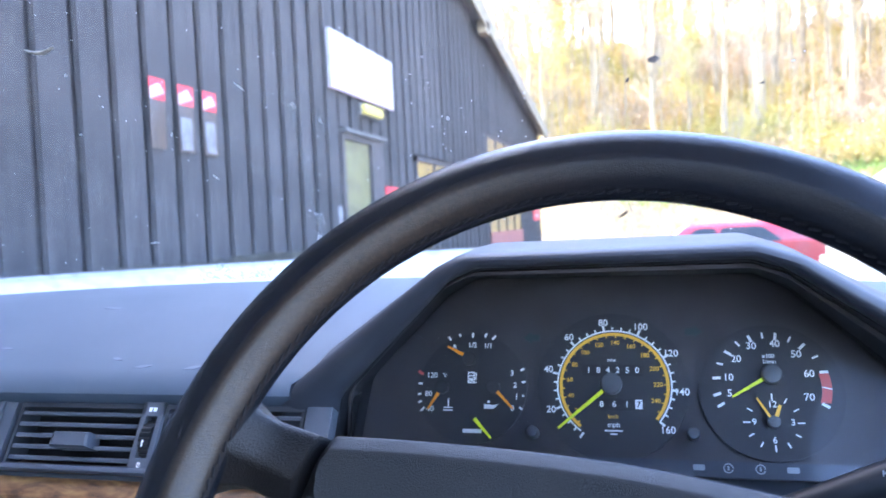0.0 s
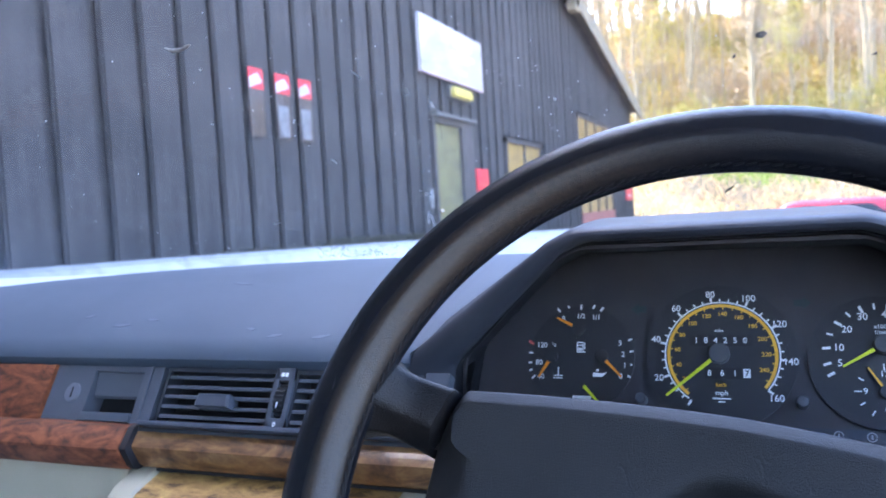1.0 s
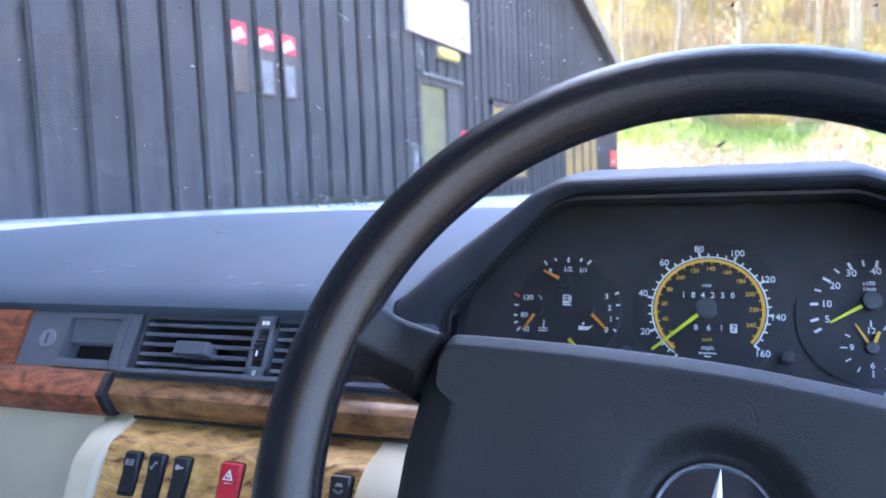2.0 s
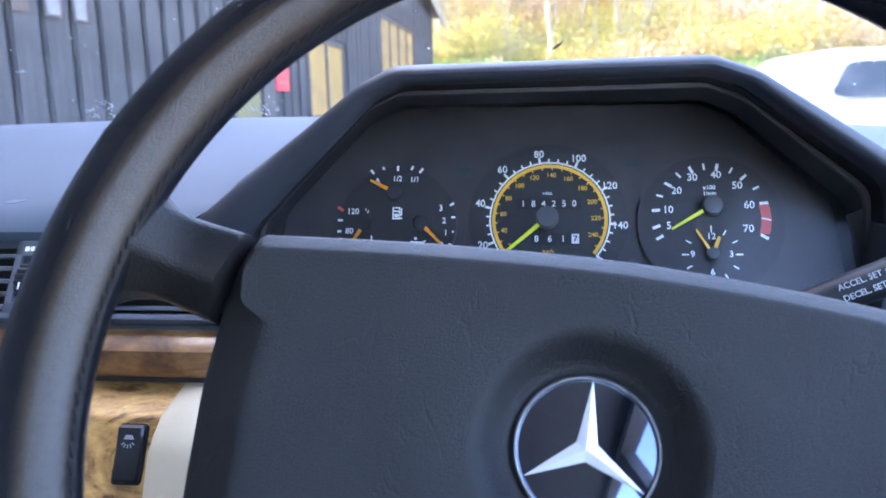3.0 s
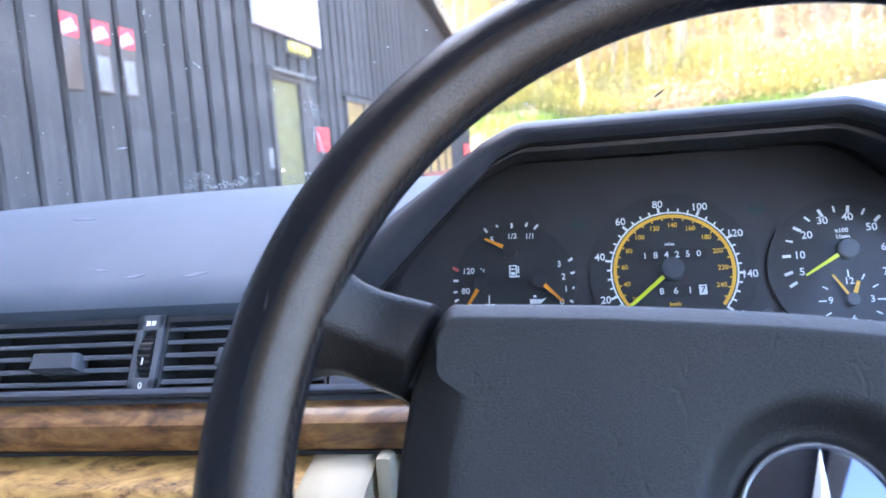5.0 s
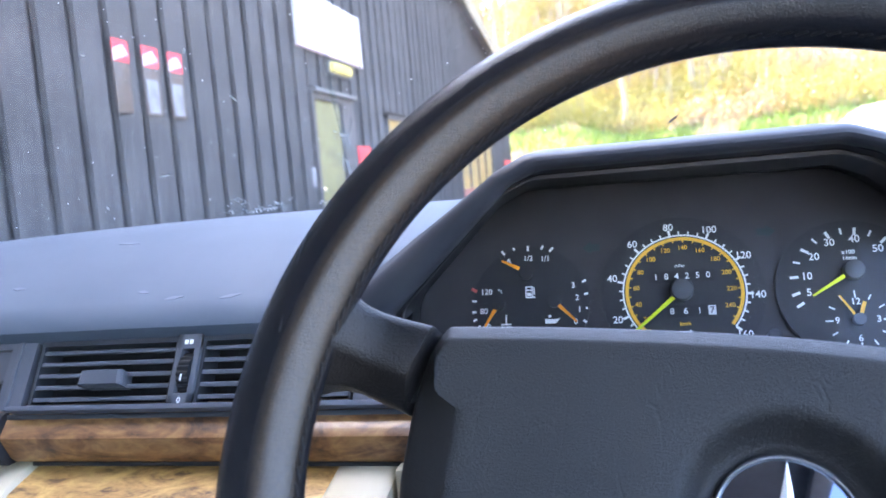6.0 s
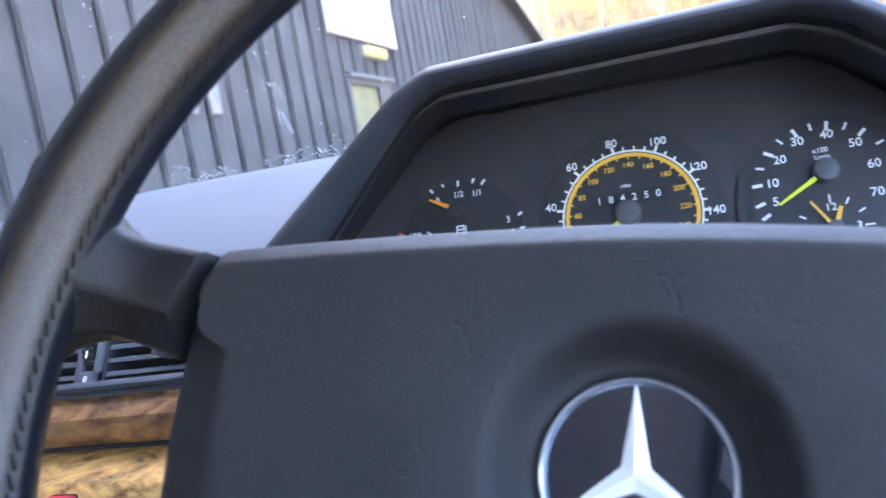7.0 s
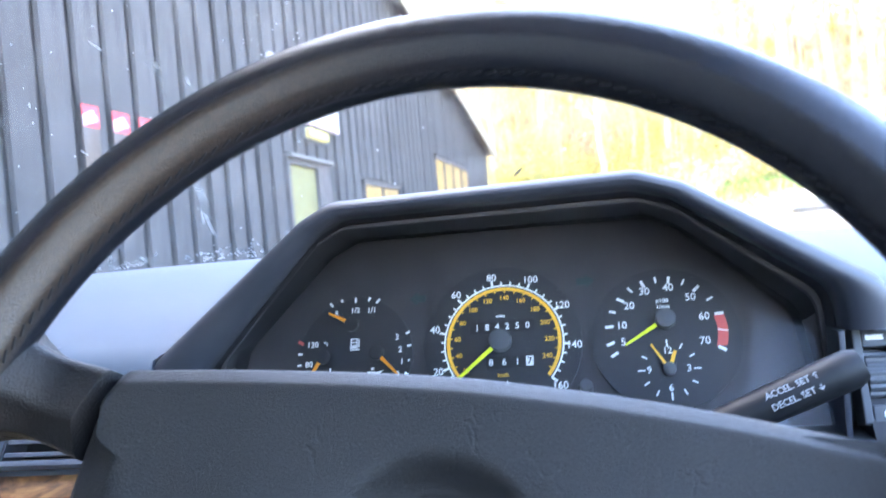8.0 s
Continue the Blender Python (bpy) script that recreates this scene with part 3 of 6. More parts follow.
bpy.context.view_layer.update()
CUT = (-0.206, 0.216)


def dash_z(x, z):
    return z - 0.05 * (x - CX) ** 2 * max(0, (z - 0.918) / 0.076)


def dash_run(x0, x1, steps, back, low=0.0, hug=0):
    """A length of padded top; where the gauges stand only the rear shelf behind `back` is left, and the end at x1 leans along the hood when hug is set."""
    rings = []
    for i in range(steps + 1):
        f = i / steps
        ring = []
        for y, z in DASH_PROFILE:
            y, z = max(y, back), max(z, low)
            end = x1
            if hug < 0:
                end = min(max(-0.236, -0.222 + (z - 0.939) * 1.44), -0.150)
            elif hug > 0:
                end = max(min(0.222, 0.226 - (z - 0.947) * 1.5), 0.165)
            a, b = (x0, end) if hug <= 0 else (end, x1)
            x = a + (b - a) * f
            ring.append((x, y, dash_z(x, z)))
        rings.append(ring)
    return local(loft(bmesh.new(), rings), dash)


part("dash_top", dash_run(CAR_L, CUT[0], 24, 0, 0, -1), M_PAD, dash, "blue-grey padded top with small scuffs")
part("dash_top", dash_run(CUT[1], CAR_R, 6, 0, 0.9215, 1), M_PAD, dash, "blue-grey padded top at the driver's door")
part("dash_shelf", dash_run(-0.20, 0.20, 10, 0.79), M_PAD, dash, "padded shelf behind the gauges")
bm = bmesh.new()
loft(bm, [[(x, 0.668, 0.905), (x, 0.640, 0.862), (x, 0.625, 0.83), (x, 0.64, 0.55), (x, 0.9, 0.55), (x, 0.9, 0.905)] for x in (CAR_L, CUT[0])])
part("dash_core", local(bm, dash), M_DARK, dash, "dark structure behind the trim", smooth=False)
bm = bmesh.new()
loft(bm, [[(x, 0.668, 0.905), (x, 0.640, 0.862), (x, 0.625, 0.83), (x, 0.64, 0.55), (x, 0.9, 0.55), (x, 0.9, 0.905)] for x in (CUT[1], CAR_R)])
part("dash_core", local(bm, dash), M_DARK, dash, "dark structure behind the trim", smooth=False)
bm = bmesh.new()
loft(bm, [[(x, 0.74, 0.86), (x, 0.62, 0.86), (x, 0.64, 0.55), (x, 0.74, 0.55)] for x in CUT])
part("knee_panel", local(bm, dash), M_BLACK, dash, "black panel under the gauges", smooth=False)

# ---------------------------------------------------------------- instrument binnacle
binn = thing("instrument_binnacle", pose(0, 0.70, 0.86), "black angular instrument hood over the gauges", "binnacle")
bpy.context.view_layer.update()
OUTER = [(-0.262, 0.880), (-0.250, 0.920), (-0.117, 1.0150), (-0.095, 1.0255), (0.097, 1.0260), (0.124, 1.0165), (0.236, 0.9455), (0.238, 0.9215)]
INNER = [(-0.208, 0.880), (-0.203, 0.9165), (-0.1085, 1.0045), (-0.088, 1.0130), (0.094, 1.0140), (0.116, 1.0070), (0.2040, 0.9460), (0.2065, 0.9215)]
LENSO = [(-0.196, 0.874), (-0.190, 0.925), (-0.130, 0.988), (-0.108, 0.999), (0.106, 0.998), (0.126, 0.988), (0.190, 0.930), (0.196, 0.874)]


def front_y(z):
    return 0.632 + (1.02 - z) * 0.125


rad = [0.0, 0.03, 0.03, 0.03, 0.03, 0.03, 0.03, 0.0]
o, i_, l_ = rounded(OUTER, rad), rounded(INNER, [r * 0.8 for r in rad]), rounded(LENSO, [r * 0.7 for r in rad])


def grow(pts, d):
    c = Vector((0.003, 0.93))
    return [tuple(Vector(p) + (Vector(p) - c).normalized() * d) for p in pts]


def flared(d, drop=0.0):
    """The outer outline spread sideways by d towards its feet."""
    return [(x + math.copysign(d, x) * min(max((1.0235 - z) / 0.13, 0), 1), z - drop) for x, z in o]


def lip(a):
    """One ring of the rounded lip, from the outer skin (0) over the front (90 degrees) to the inside."""
    f, out = (1 - math.cos(a)) / 2, []
    for p, q in zip(o, i_):
        x, z = p[0] + (q[0] - p[0]) * f, p[1] + (q[1] - p[1]) * f
        out.append((x, front_y(z) + 0.020 * (1 - math.sin(a) ** 0.8), z))
    return out


rings = [
    [(x, 0.84, z) for x, z in flared(0.055, 0.028)],
    [(x, 0.74, z) for x, z in flared(0.026, -0.003)],
    [(x, 0.69, z) for x, z in flared(0.012, -0.002)],
] + [lip(radians(a)) for a in (0, 15, 30, 45, 60, 75, 90, 108, 126, 144, 162, 180)]
part("hood", local(loft(bmesh.new(), rings, close=False, caps=False), binn), M_BINN, binn, "black grained hood with a rounded lip")


def face_y(z):
    return 0.700 + (z - 0.92) * 0.432


def rib_y(z):
    return front_y(z) + 0.030


def between(f):
    return [((1 - f) * p[0] + f * q[0], (1 - f) * p[1] + f * q[1]) for p, q in zip(i_, l_)]


outer_wall = [[(x, front_y(z) + 0.0190, z) for x, z in grow(i_, -0.0006)], [(x, rib_y(z) + 0.003, z) for x, z in between(0.20)]]
part("outer_bezel", local(loft(bmesh.new(), outer_wall, close=False, caps=False), binn), M_BEZEL, binn, "matt black inside of the hood, darkened to paint its shade")
rib = [[(x, rib_y(z) + 0.004, z) for x, z in between(0.19)], [(x, rib_y(z), z) for x, z in between(0.21)], [(x, rib_y(z) - 0.0006, z) for x, z in between(0.24)],
       [(x, rib_y(z) - 0.0006, z) for x, z in between(0.40)], [(x, rib_y(z), z) for x, z in between(0.43)], [(x, rib_y(z) + 0.004, z) for x, z in between(0.45)]]
part("bezel_rib", local(loft(bmesh.new(), rib, close=False, caps=False), binn), M_RIB, binn, "narrow grey-brown rib round the gauges")
inner_wall = [[(x, rib_y(z) + 0.003, z) for x, z in between(0.44)], [(x, face_y(z) - 0.014, z) for x, z in between(0.90)], [(x, face_y(z) + 0.003, z) for x, z in between(1.0)]]
part("inner_bezel", local(loft(bmesh.new(), inner_wall, close=False, caps=False), binn), M_BEZEL, binn, "matt black bezel down to the lens, darkened to paint its shade")
rim_line = [[(x, face_y(z) - 0.0150, z) for x, z in between(0.875)], [(x, face_y(z) - 0.0160, z) for x, z in between(0.900)], [(x, face_y(z) - 0.0140, z) for x, z in between(0.925)]]
part("lens_edge", local(loft(bmesh.new(), rim_line, close=False, caps=False), binn), M_STALK, binn, "thin glossy edge of the lens")

part("side_cheek", local(box(0.2030, 0.2068, 0.648, 0.735, 0.858, 0.9213, 0.001), binn), M_BINN, binn, "grey cheek beside the stalk")
# Solid near-black block; the shade of a hollow is put into its colour.
part("stalk_pocket_shade", local(box(0.1780, 0.2028, 0.690, 0.735, 0.858, 0.8880), binn), M_DARK, binn, "near-black block painting the shade of a recess behind the stalk", smooth=False)

# gauges: local frame of the dial face
LEAN = radians(23.4)
CL = axes((0, 0.70, 0.92), (1, 0, 0), (0, math.sin(LEAN), math.cos(LEAN)), (0, -math.cos(LEAN), math.sin(LEAN)))
cluster = thing("instrument_cluster", CL, "black instrument cluster with speedometer, rev counter and small gauges", "gauge cluster")
part("face_plate", slab([(-0.215, -0.072), (0.215, -0.072), (0.21, 0.02), (0.14, 0.10), (-0.14, 0.10), (-0.21, 0.02)], -0.012, -0.0035), M_FACE, cluster, smooth=False)
K = 0.001


def place(x, y, z=0.0003, turn=0):
    return pose(x * K, y * K, z, 0, 0, turn)


# speedometer
spd = part("speedometer", slab(circle(0, 0, 0.0555, 64), -0.006, 0.0), M_DISC, cluster, "black speedometer disc")


def mph_angle(v):
    return 237.6 - 34.6 * v / 20


bm = band(bmesh.new(), 0.0015, 0.0, 0.0410, 0.0422, mph_angle(0) - 3, mph_angle(160), 0.0002, 0.0005)
bmw = bm
for k in range(0, 33):
    v = 5 * k
    a = radians(mph_angle(v))
    r1 = 0.0462 if k % 4 == 0 else 0.0445
    bar(bmw, 0.0015 + 0.0415 * math.cos(a), 0.0415 * math.sin(a), 0.0015 + r1 * math.cos(a), r1 * math.sin(a), 0.0017 if k % 4 == 0 else 0.0012, 0.0017 if k % 4 == 0 else 0.0012, 0.0002, 0.0005)
for v, x, y in ((20, -44.8, -18.7), (40, -47.2, 11.8), (60, -31.8, 36.8), (80, -5.9, 47.9), (100, 21.9, 44.4), (120, 43.2, 24.0), (140, 50.0, -4.7), (160, 39.2, -32.2)):
    lettering(bmw, str(v), 0.0072, place(x, y))
for i, ch in enumerate("184250"):
    lettering(bmw, ch, 0.0062, place(-16.8 + 7.1 * i, 11.2))
for i, ch in enumerate("861"):
    lettering(bmw, ch, 0.0062, place(-7.5 + 9.2 * i, -14.2))
lettering(bmw, "miles", 0.0032, place(0.0, 19.0))
lettering(bmw, "mph", 0.0052, place(1.1, -29.2))
for yy, ww in ((-33.4, 13), (-35.8, 5)):
    slab(rect(0.001, yy * K, ww * K, 0.0011), 0.0002, 0.0004, 0, bmw)
part("mph_scale", bmw, M_WHITE, spd, "white mph ring, ticks, numerals and mileage", smooth=False)
bm = band(bmesh.new(), 0.0015, 0, 0.0378, 0.0402, mph_angle(0) - 6, mph_angle(160), 0.0002, 0.0006)
for k in range(1, 26):
    a = radians(mph_angle(10 * k / 1.609))
    bar(bm, 0.0015 + 0.0378 * math.cos(a), 0.0378 * math.sin(a), 0.0015 + 0.0362 * math.cos(a), 0.0362 * math.sin(a), 0.0009, 0.0009, 0.0002, 0.0006)
for v in range(20, 241, 20):
    a = radians(mph_angle(v / 1.609))
    lettering(bm, str(v), 0.0046, place(1.2 + 32.3 * math.cos(a), 32.3 * math.sin(a)))
lettering(bm, "km/h", 0.0038, place(0.8, -23.2))
part("kmh_scale", bm, M_AMBER, spd, "amber km/h ring and numerals", smooth=False)
for x, y, w in ((0.9, 11.2, 45), (6.0, -14.2, 34)):
    part("counter_window", slab(rounded(rect(x * K, y * K, w * K, 0.0086), 0.0008), -0.0002, 0.0001), M_DARK, spd, "dark window of the mileage counter", smooth=False)
part("trip_wheel", slab(rect(0.0193, -0.0140, 0.0052, 0.0068), 0.0001, 0.0004), M_WHITE, spd, "white tenths wheel", smooth=False)
part("tenths_digit", lettering(bmesh.new(), "7", 0.0062, place(19.3, -14.2, 0.0006)), M_DISC, spd, smooth=False)
part("needle", bar(bmesh.new(), -0.0045, -0.0038, -0.0389, -0.0330, 0.0029, 0.0017, 0.0045, 0.0055), M_GREEN, spd, "yellow-green needle", smooth=False)
part("needle_cap", slab(circle(0, 0, 0.0078, 32), 0.002, 0.0085, 0.001), M_GREY, spd, "grey needle cap")

# rev counter and clock
tac = part("rev_counter", slab(circle(0.1100, -0.0035, 0.0485, 64), -0.006, -0.0003), M_DISC, cluster, "black rev counter disc with clock")
bm = bmesh.new()
HX, HY = 0.1109, 0.0079
TICKS = [(0, 211.6, 1), (5, 200.5, 1), (10, 183.0, 1), (15, 166.0, 0), (20, 149.5, 1), (25, 132.0, 0), (30, 114.5, 1), (35, 97.0, 0), (40, 80.0, 1), (45, 61.5, 0),
         (50, 43.5, 1), (55, 24.0, 0), (60, 4.5, 1), (70, -31.5, 1)]


def dial_edge(ang, r):
    """From the needle's pivot outwards at ang to the ring of radius r about the dial's own centre."""
    d = Vector((math.cos(radians(ang)), math.sin(radians(ang))))
    off = Vector((HX - 0.1105, HY - 0.0))
    b = off.dot(d)
    s = -b + math.sqrt(b * b - off.length_squared + r * r)
    return Vector((HX, HY)) + d * s


for v, ang, major in TICKS:
    p1, p0 = dial_edge(ang, 0.0395), dial_edge(ang, 0.0340 if major else 0.0350)
    bar(bm, p0.x, p0.y, p1.x, p1.y, 0.0020 if major else 0.0014, 0.0020 if major else 0.0014, 0.0002, 0.0005)
for v, x, y in ((5, 82.6, -5.1), (10, 82.4, 6.3), (20, 88.5, 19.9), (30, 99.3, 29.4), (40, 115.2, 31.0), (50, 128.9, 23.3), (60, 136.1, 9.3), (70, 134.8, -7.3)):
    lettering(bm, str(v), 0.0072, place(x, y))
lettering(bm, "x100", 0.0042, place(110.3, 22.0))
lettering(bm, "1/min", 0.0040, place(110.5, 17.8))
for k in range(12):
    a = radians(90 - 30 * k)
    r0, r1 = (0.0155, 0.0195) if k % 3 else (0.0152, 0.0202)
    bar(bm, 0.1103 + r0 * math.cos(a), -0.0252 + r0 * math.sin(a), 0.1103 + r1 * math.cos(a), -0.0252 + r1 * math.sin(a), 0.0010, 0.0010, 0.0002, 0.0005)
for tx, x, y in (("12", 110.3, -12.6), ("3", 122.8, -25.0), ("6", 110.2, -37.4), ("9", 97.6, -25.1)):
    lettering(bm, tx, 0.0062, place(x, y))
part("rev_scale", bm, M_WHITE, tac, "white numerals and ticks", smooth=False)
bm = slab([tuple(dial_edge(a, 0.0395)) for a in range(3, -32, -5)] + [tuple(dial_edge(a, 0.0330)) for a in range(-32, 4, 5)], 0.0001, 0.0003)
part("red_zone", bm, M_REDP, tac, "red warning arc", smooth=False)
part("red_zone_tick", bar(bmesh.new(), *dial_edge(-13.5, 0.0330), *dial_edge(-13.5, 0.0395), 0.0008, 0.0008, 0.0003, 0.0006), M_WHITE, tac, smooth=False)
part("needle", bar(bmesh.new(), HX - 0.006, HY - 0.0036, 0.0838, -0.0085, 0.0026, 0.0014, 0.0045, 0.0055), M_GREEN, tac, "yellow-green needle", smooth=False)
part("needle_cap", slab(circle(HX, HY, 0.0067, 32), 0.002, 0.0085, 0.001), M_GREY, tac, "grey needle cap")
part("clock_pointer", bar(bmesh.new(), 0.1090, -0.0235, 0.1000, -0.0085, 0.0018, 0.0012, 0.003, 0.0036), M_AMBER, tac, "long amber clock pointer", smooth=False)
part("clock_pointer", bar(bmesh.new(), 0.1112, -0.0235, 0.1150, -0.0135, 0.0026, 0.0022, 0.003, 0.0036), M_AMBER, tac, "short amber clock pointer", smooth=False)
part("clock_cap", slab(circle(0.1103, -0.0252, 0.0042, 24), 0.001, 0.005, 0.0006), M_GREY, tac)

# fuel, temperature, oil and economy
pod = part("small_gauge_dial", slab(circle(-0.1070, -0.0030, 0.0430, 64), -0.006, -0.0003), M_DISC, cluster, "black disc of four small gauges")
bm = bmesh.new()
for x0, y0, x1, y1 in ((-125.5, 35.0, -127.8, 38.0), (-118.0, 38.2, -119.0, 40.2), (-107.9, 37.0, -107.9, 41.0), (-98.0, 37.6, -96.6, 40.6), (-92.0, 35.4, -89.2, 38.6),
                       (-68.8, 10.6, -66.0, 12.4), (-67.8, 1.6, -64.8, 2.2), (-67.0, -8.6, -65.6, -8.9), (-69.0, -17.5, -66.8, -19.2),
                       (-150.5, 0.2, -147.0, 0.0), (-150.5, -8.4, -147.5, -8.0), (-149.5, -15.0, -146.8, -13.6), (-147.0, -21.6, -144.2, -18.4)):
    bar(bm, x0 * K, y0 * K, x1 * K, y1 * K, 0.0016, 0.0016, 0.0002, 0.0005)
for tx, sz, x, y in (("1/2", 5.6, -107.9, 31.0), ("1/1", 5.6, -95.2, 30.2), ("R", 5.0, -122.2, 29.6), ("120", 6.0, -139.6, 6.6), ("\u00b0c", 4.2, -129.4, 6.8), ("80", 6.0, -141.6, -8.0),
                     ("40", 6.0, -139.6, -19.8), ("3", 6.0, -75.4, 8.6), ("2", 6.0, -72.8, -0.7), ("1", 6.0, -71.4, -9.6), ("0", 6.0, -74.5, -18.4)):
    lettering(bm, tx, sz * K, place(x, y))
# pump pictogram
for px, py, pw, ph in ((-110.0, 5.6, 0.9, 7.8), (-105.4, 5.6, 0.9, 7.8), (-107.7, 9.1, 4.8, 0.9), (-107.7, 6.6, 4.8, 0.9), (-107.7, 3.4, 3.0, 2.4)):
    slab(rect(px * K, py * K, pw * K, ph * K), 0.0002, 0.0005, 0, bm)
slab(rect(-0.1040, 0.0060, 0.0010, 0.0056), 0.0002, 0.0005, 0, bm)
slab(rect(-0.1068, 0.0012, 0.0072, 0.0010), 0.0002, 0.0005, 0, bm)
# thermometer and oil can pictograms
slab(rect(-0.1250, -0.0150, 0.0010, 0.0070), 0.0002, 0.0005, 0, bm)
for q in (-0.0185, -0.0205):
    slab(rect(-0.1250, q, 0.0076, 0.0009), 0.0002, 0.0005, 0, bm)
slab([(-0.0965, -0.0190), (-0.0890, -0.0190), (-0.0850, -0.0150), (-0.0885, -0.0160), (-0.0965, -0.0155)], 0.0002, 0.0005, 0, bm)
slab(rect(-0.0930, -0.0137, 0.0020, 0.0018), 0.0002, 0.0005, 0, bm)
slab(rect(-0.1050, -0.0360, 0.0150, 0.0030), 0.0002, 0.0004, 0, bm)
part("gauge_print", bm, M_WHITE, pod, "white ticks, numerals and pictograms", smooth=False)
part("red_tick", bar(bmesh.new(), -0.1510, 0.0100, -0.1468, 0.0074, 0.0022, 0.0022, 0.0002, 0.0005), M_REDP, pod, smooth=False)
for x0, y0, x1, y1, lab in ((-114.2, 22.6, -127.2, 29.2, "fuel"), (-132.4, -7.4, -140.6, -20.8, "temperature"), (-86.8, -5.6, -73.4, -19.2, "oil pressure")):
    part("needle", bar(bmesh.new(), x0 * K, y0 * K, x1 * K, y1 * K, 0.0028, 0.0014, 0.0035, 0.0043), M_ORANGE, pod, "orange %s needle" % lab, smooth=False)
part("needle", bar(bmesh.new(), -0.1030, -0.0272, -0.0895, -0.0415, 0.0030, 0.0016, 0.0035, 0.0043), M_GREEN, pod, "yellow-green economy needle", smooth=False)
for x, y in ((-109.4, 19.3), (-130.3, -3.3), (-89.3, -2.7)):
    part("needle_cap", slab(circle(x * K, y * K, 0.0052, 24), 0.001, 0.005, 0.0006), M_DISC, pod)
for x, y in ((-57.7, -36.2), (56.4, -34.8)):
    part("reset_knob", slab(circle(x * K, y * K, 0.0042, 20), -0.004, 0.010, 0.001), M_GREY, cluster, "small black reset button")
M_STRIP = material("smoked_warning_strip", (0.060, 0.068, 0.084), 0.25)
M_TELL = material("unlit_green_telltale", (0.012, 0.034, 0.034), 0.5)
for sx, x, y in ((-1, -61.4, 37.6), (1, 60.2, 41.5)):
    pts = [(0.0, 0.0052), (0.0, 0.0026), (-0.0062 * sx, 0.0026), (-0.0062 * sx, -0.0026), (0.0, -0.0026), (0.0, -0.0052), (0.0062 * sx, 0.0)]
    part("indicator_arrow", slab([(p[0] + x * K, p[1] + y * K) for p in pts], -0.0035, -0.003), M_TELL, cluster, "unlit dark green arrow", smooth=False)
part("warning_strip", slab(rounded(rect(0.072, -0.0580, 0.21, 0.0110), 0.002), -0.0035, 0.001), M_STRIP, cluster, "grey strip of unlit warning lamps")
lens = part("lens", slab([(-0.20, -0.068), (0.20, -0.068), (0.196, 0.005), (0.127, 0.088), (-0.130, 0.088), (-0.196, 0.005)], 0.0155, 0.0165), M_LENS, cluster, "clear plastic instrument lens", smooth=False)
lens.visible_shadow = False
for x in (59, 120):
    part("warning_pictogram", slab(rounded(rect(x * K, -0.0572, 0.0080, 0.0040), 0.0012), 0.001, 0.0013), M_ICON, cluster, "faint grey pictogram", smooth=False)
for x in (78.4, 99.2):
    part("warning_pictogram", band(bmesh.new(), x * K, -0.0572, 0.0026, 0.0034, 0, 360, 0.001, 0.0013, 24), M_ICON, cluster, "faint grey ring pictogram", smooth=False)
    part("warning_pictogram", slab(rect(x * K, -0.0572, 0.0012, 0.0030), 0.001, 0.0013), M_ICON, cluster, smooth=False)


# ---------------------------------------------------------------- steering wheel
WL = radians(28.5)
WU, WV, WN = Vector((1, 0, 0)), Vector((0, math.sin(WL), math.cos(WL))), Vector((0, -math.cos(WL), math.sin(WL)))
WHEEL = axes((0.0136, 0.382, 0.909), WU, WV, WN) @ pose(0, 0, 0, 0, 0, -6.5)
wheel = thing("steering_wheel", WHEEL, "black leather-bound four-spoke steering wheel, worn brown in places", "steering wheel")
RR, RT = 0.1814, 0.0155
bm = bmesh.new()
NS, NT = 160, 64
SEAM = radians(167)
ringv = []
for i in range(NS):
    a = 2 * math.pi * i / NS
    row = []
    for k in range(NT):
        b = 2 * math.pi * k / NT
        # slightly flattened section, with a soft seam on the inner side
        rr = RT * (1 + 0.03 * math.cos(2 * b) + 0.035 * math.exp(-((b - radians(112)) / 0.20) ** 2))
        rr -= 0.0008 * math.exp(-((b - SEAM) / 0.055) ** 2)
        row.append(bm.verts.new(((RR + rr * math.cos(b)) * math.cos(a), (RR + rr * math.cos(b)) * math.sin(a), rr * 0.97 * math.sin(b))))
    ringv.append(row)
for i in range(NS):
    for k in range(NT):
        bm.faces.new((ringv[i][k], ringv[(i + 1) % NS][k], ringv[(i + 1) % NS][(k + 1) % NT], ringv[i][(k + 1) % NT]))
rim = part("rim", bm, M_RIM, wheel, "leather-covered rim, polished and worn brown at the side")
bm = bmesh.new()
for i in range(190):
    a = 2 * math.pi * i / 190
    p = []
    for da, db, lift in ((-0.0150, -0.060, -0.0006), (-0.0105, -0.050, 0.0003), (0.0, 0.0, 0.0002), (0.0105, 0.050, 0.0003), (0.0150, 0.060, -0.0006)):
        q = RT * 0.99 + lift
        p.append(((RR + q * math.cos(SEAM + db)) * math.cos(a + da), (RR + q * math.cos(SEAM + db)) * math.sin(a + da), q * 0.97 * math.sin(SEAM + db)))
    tube(bm, p, [0.0004, 0.0006, 0.0006, 0.0006, 0.0004], 6)
part("stitching", bm, M_THREAD, rim, "black thread along the inner seam")


SPOKE_LINE = [(0.1292, -0.0135), (0.1300, -0.0110), (0.1350, -0.0100), (0.1430, -0.0090), (0.1500, -0.0064), (0.1560, -0.0022), (0.1610, 0.0028),
              (0.1660, 0.0076), (0.1710, 0.0114), (0.1790, 0.0150)]


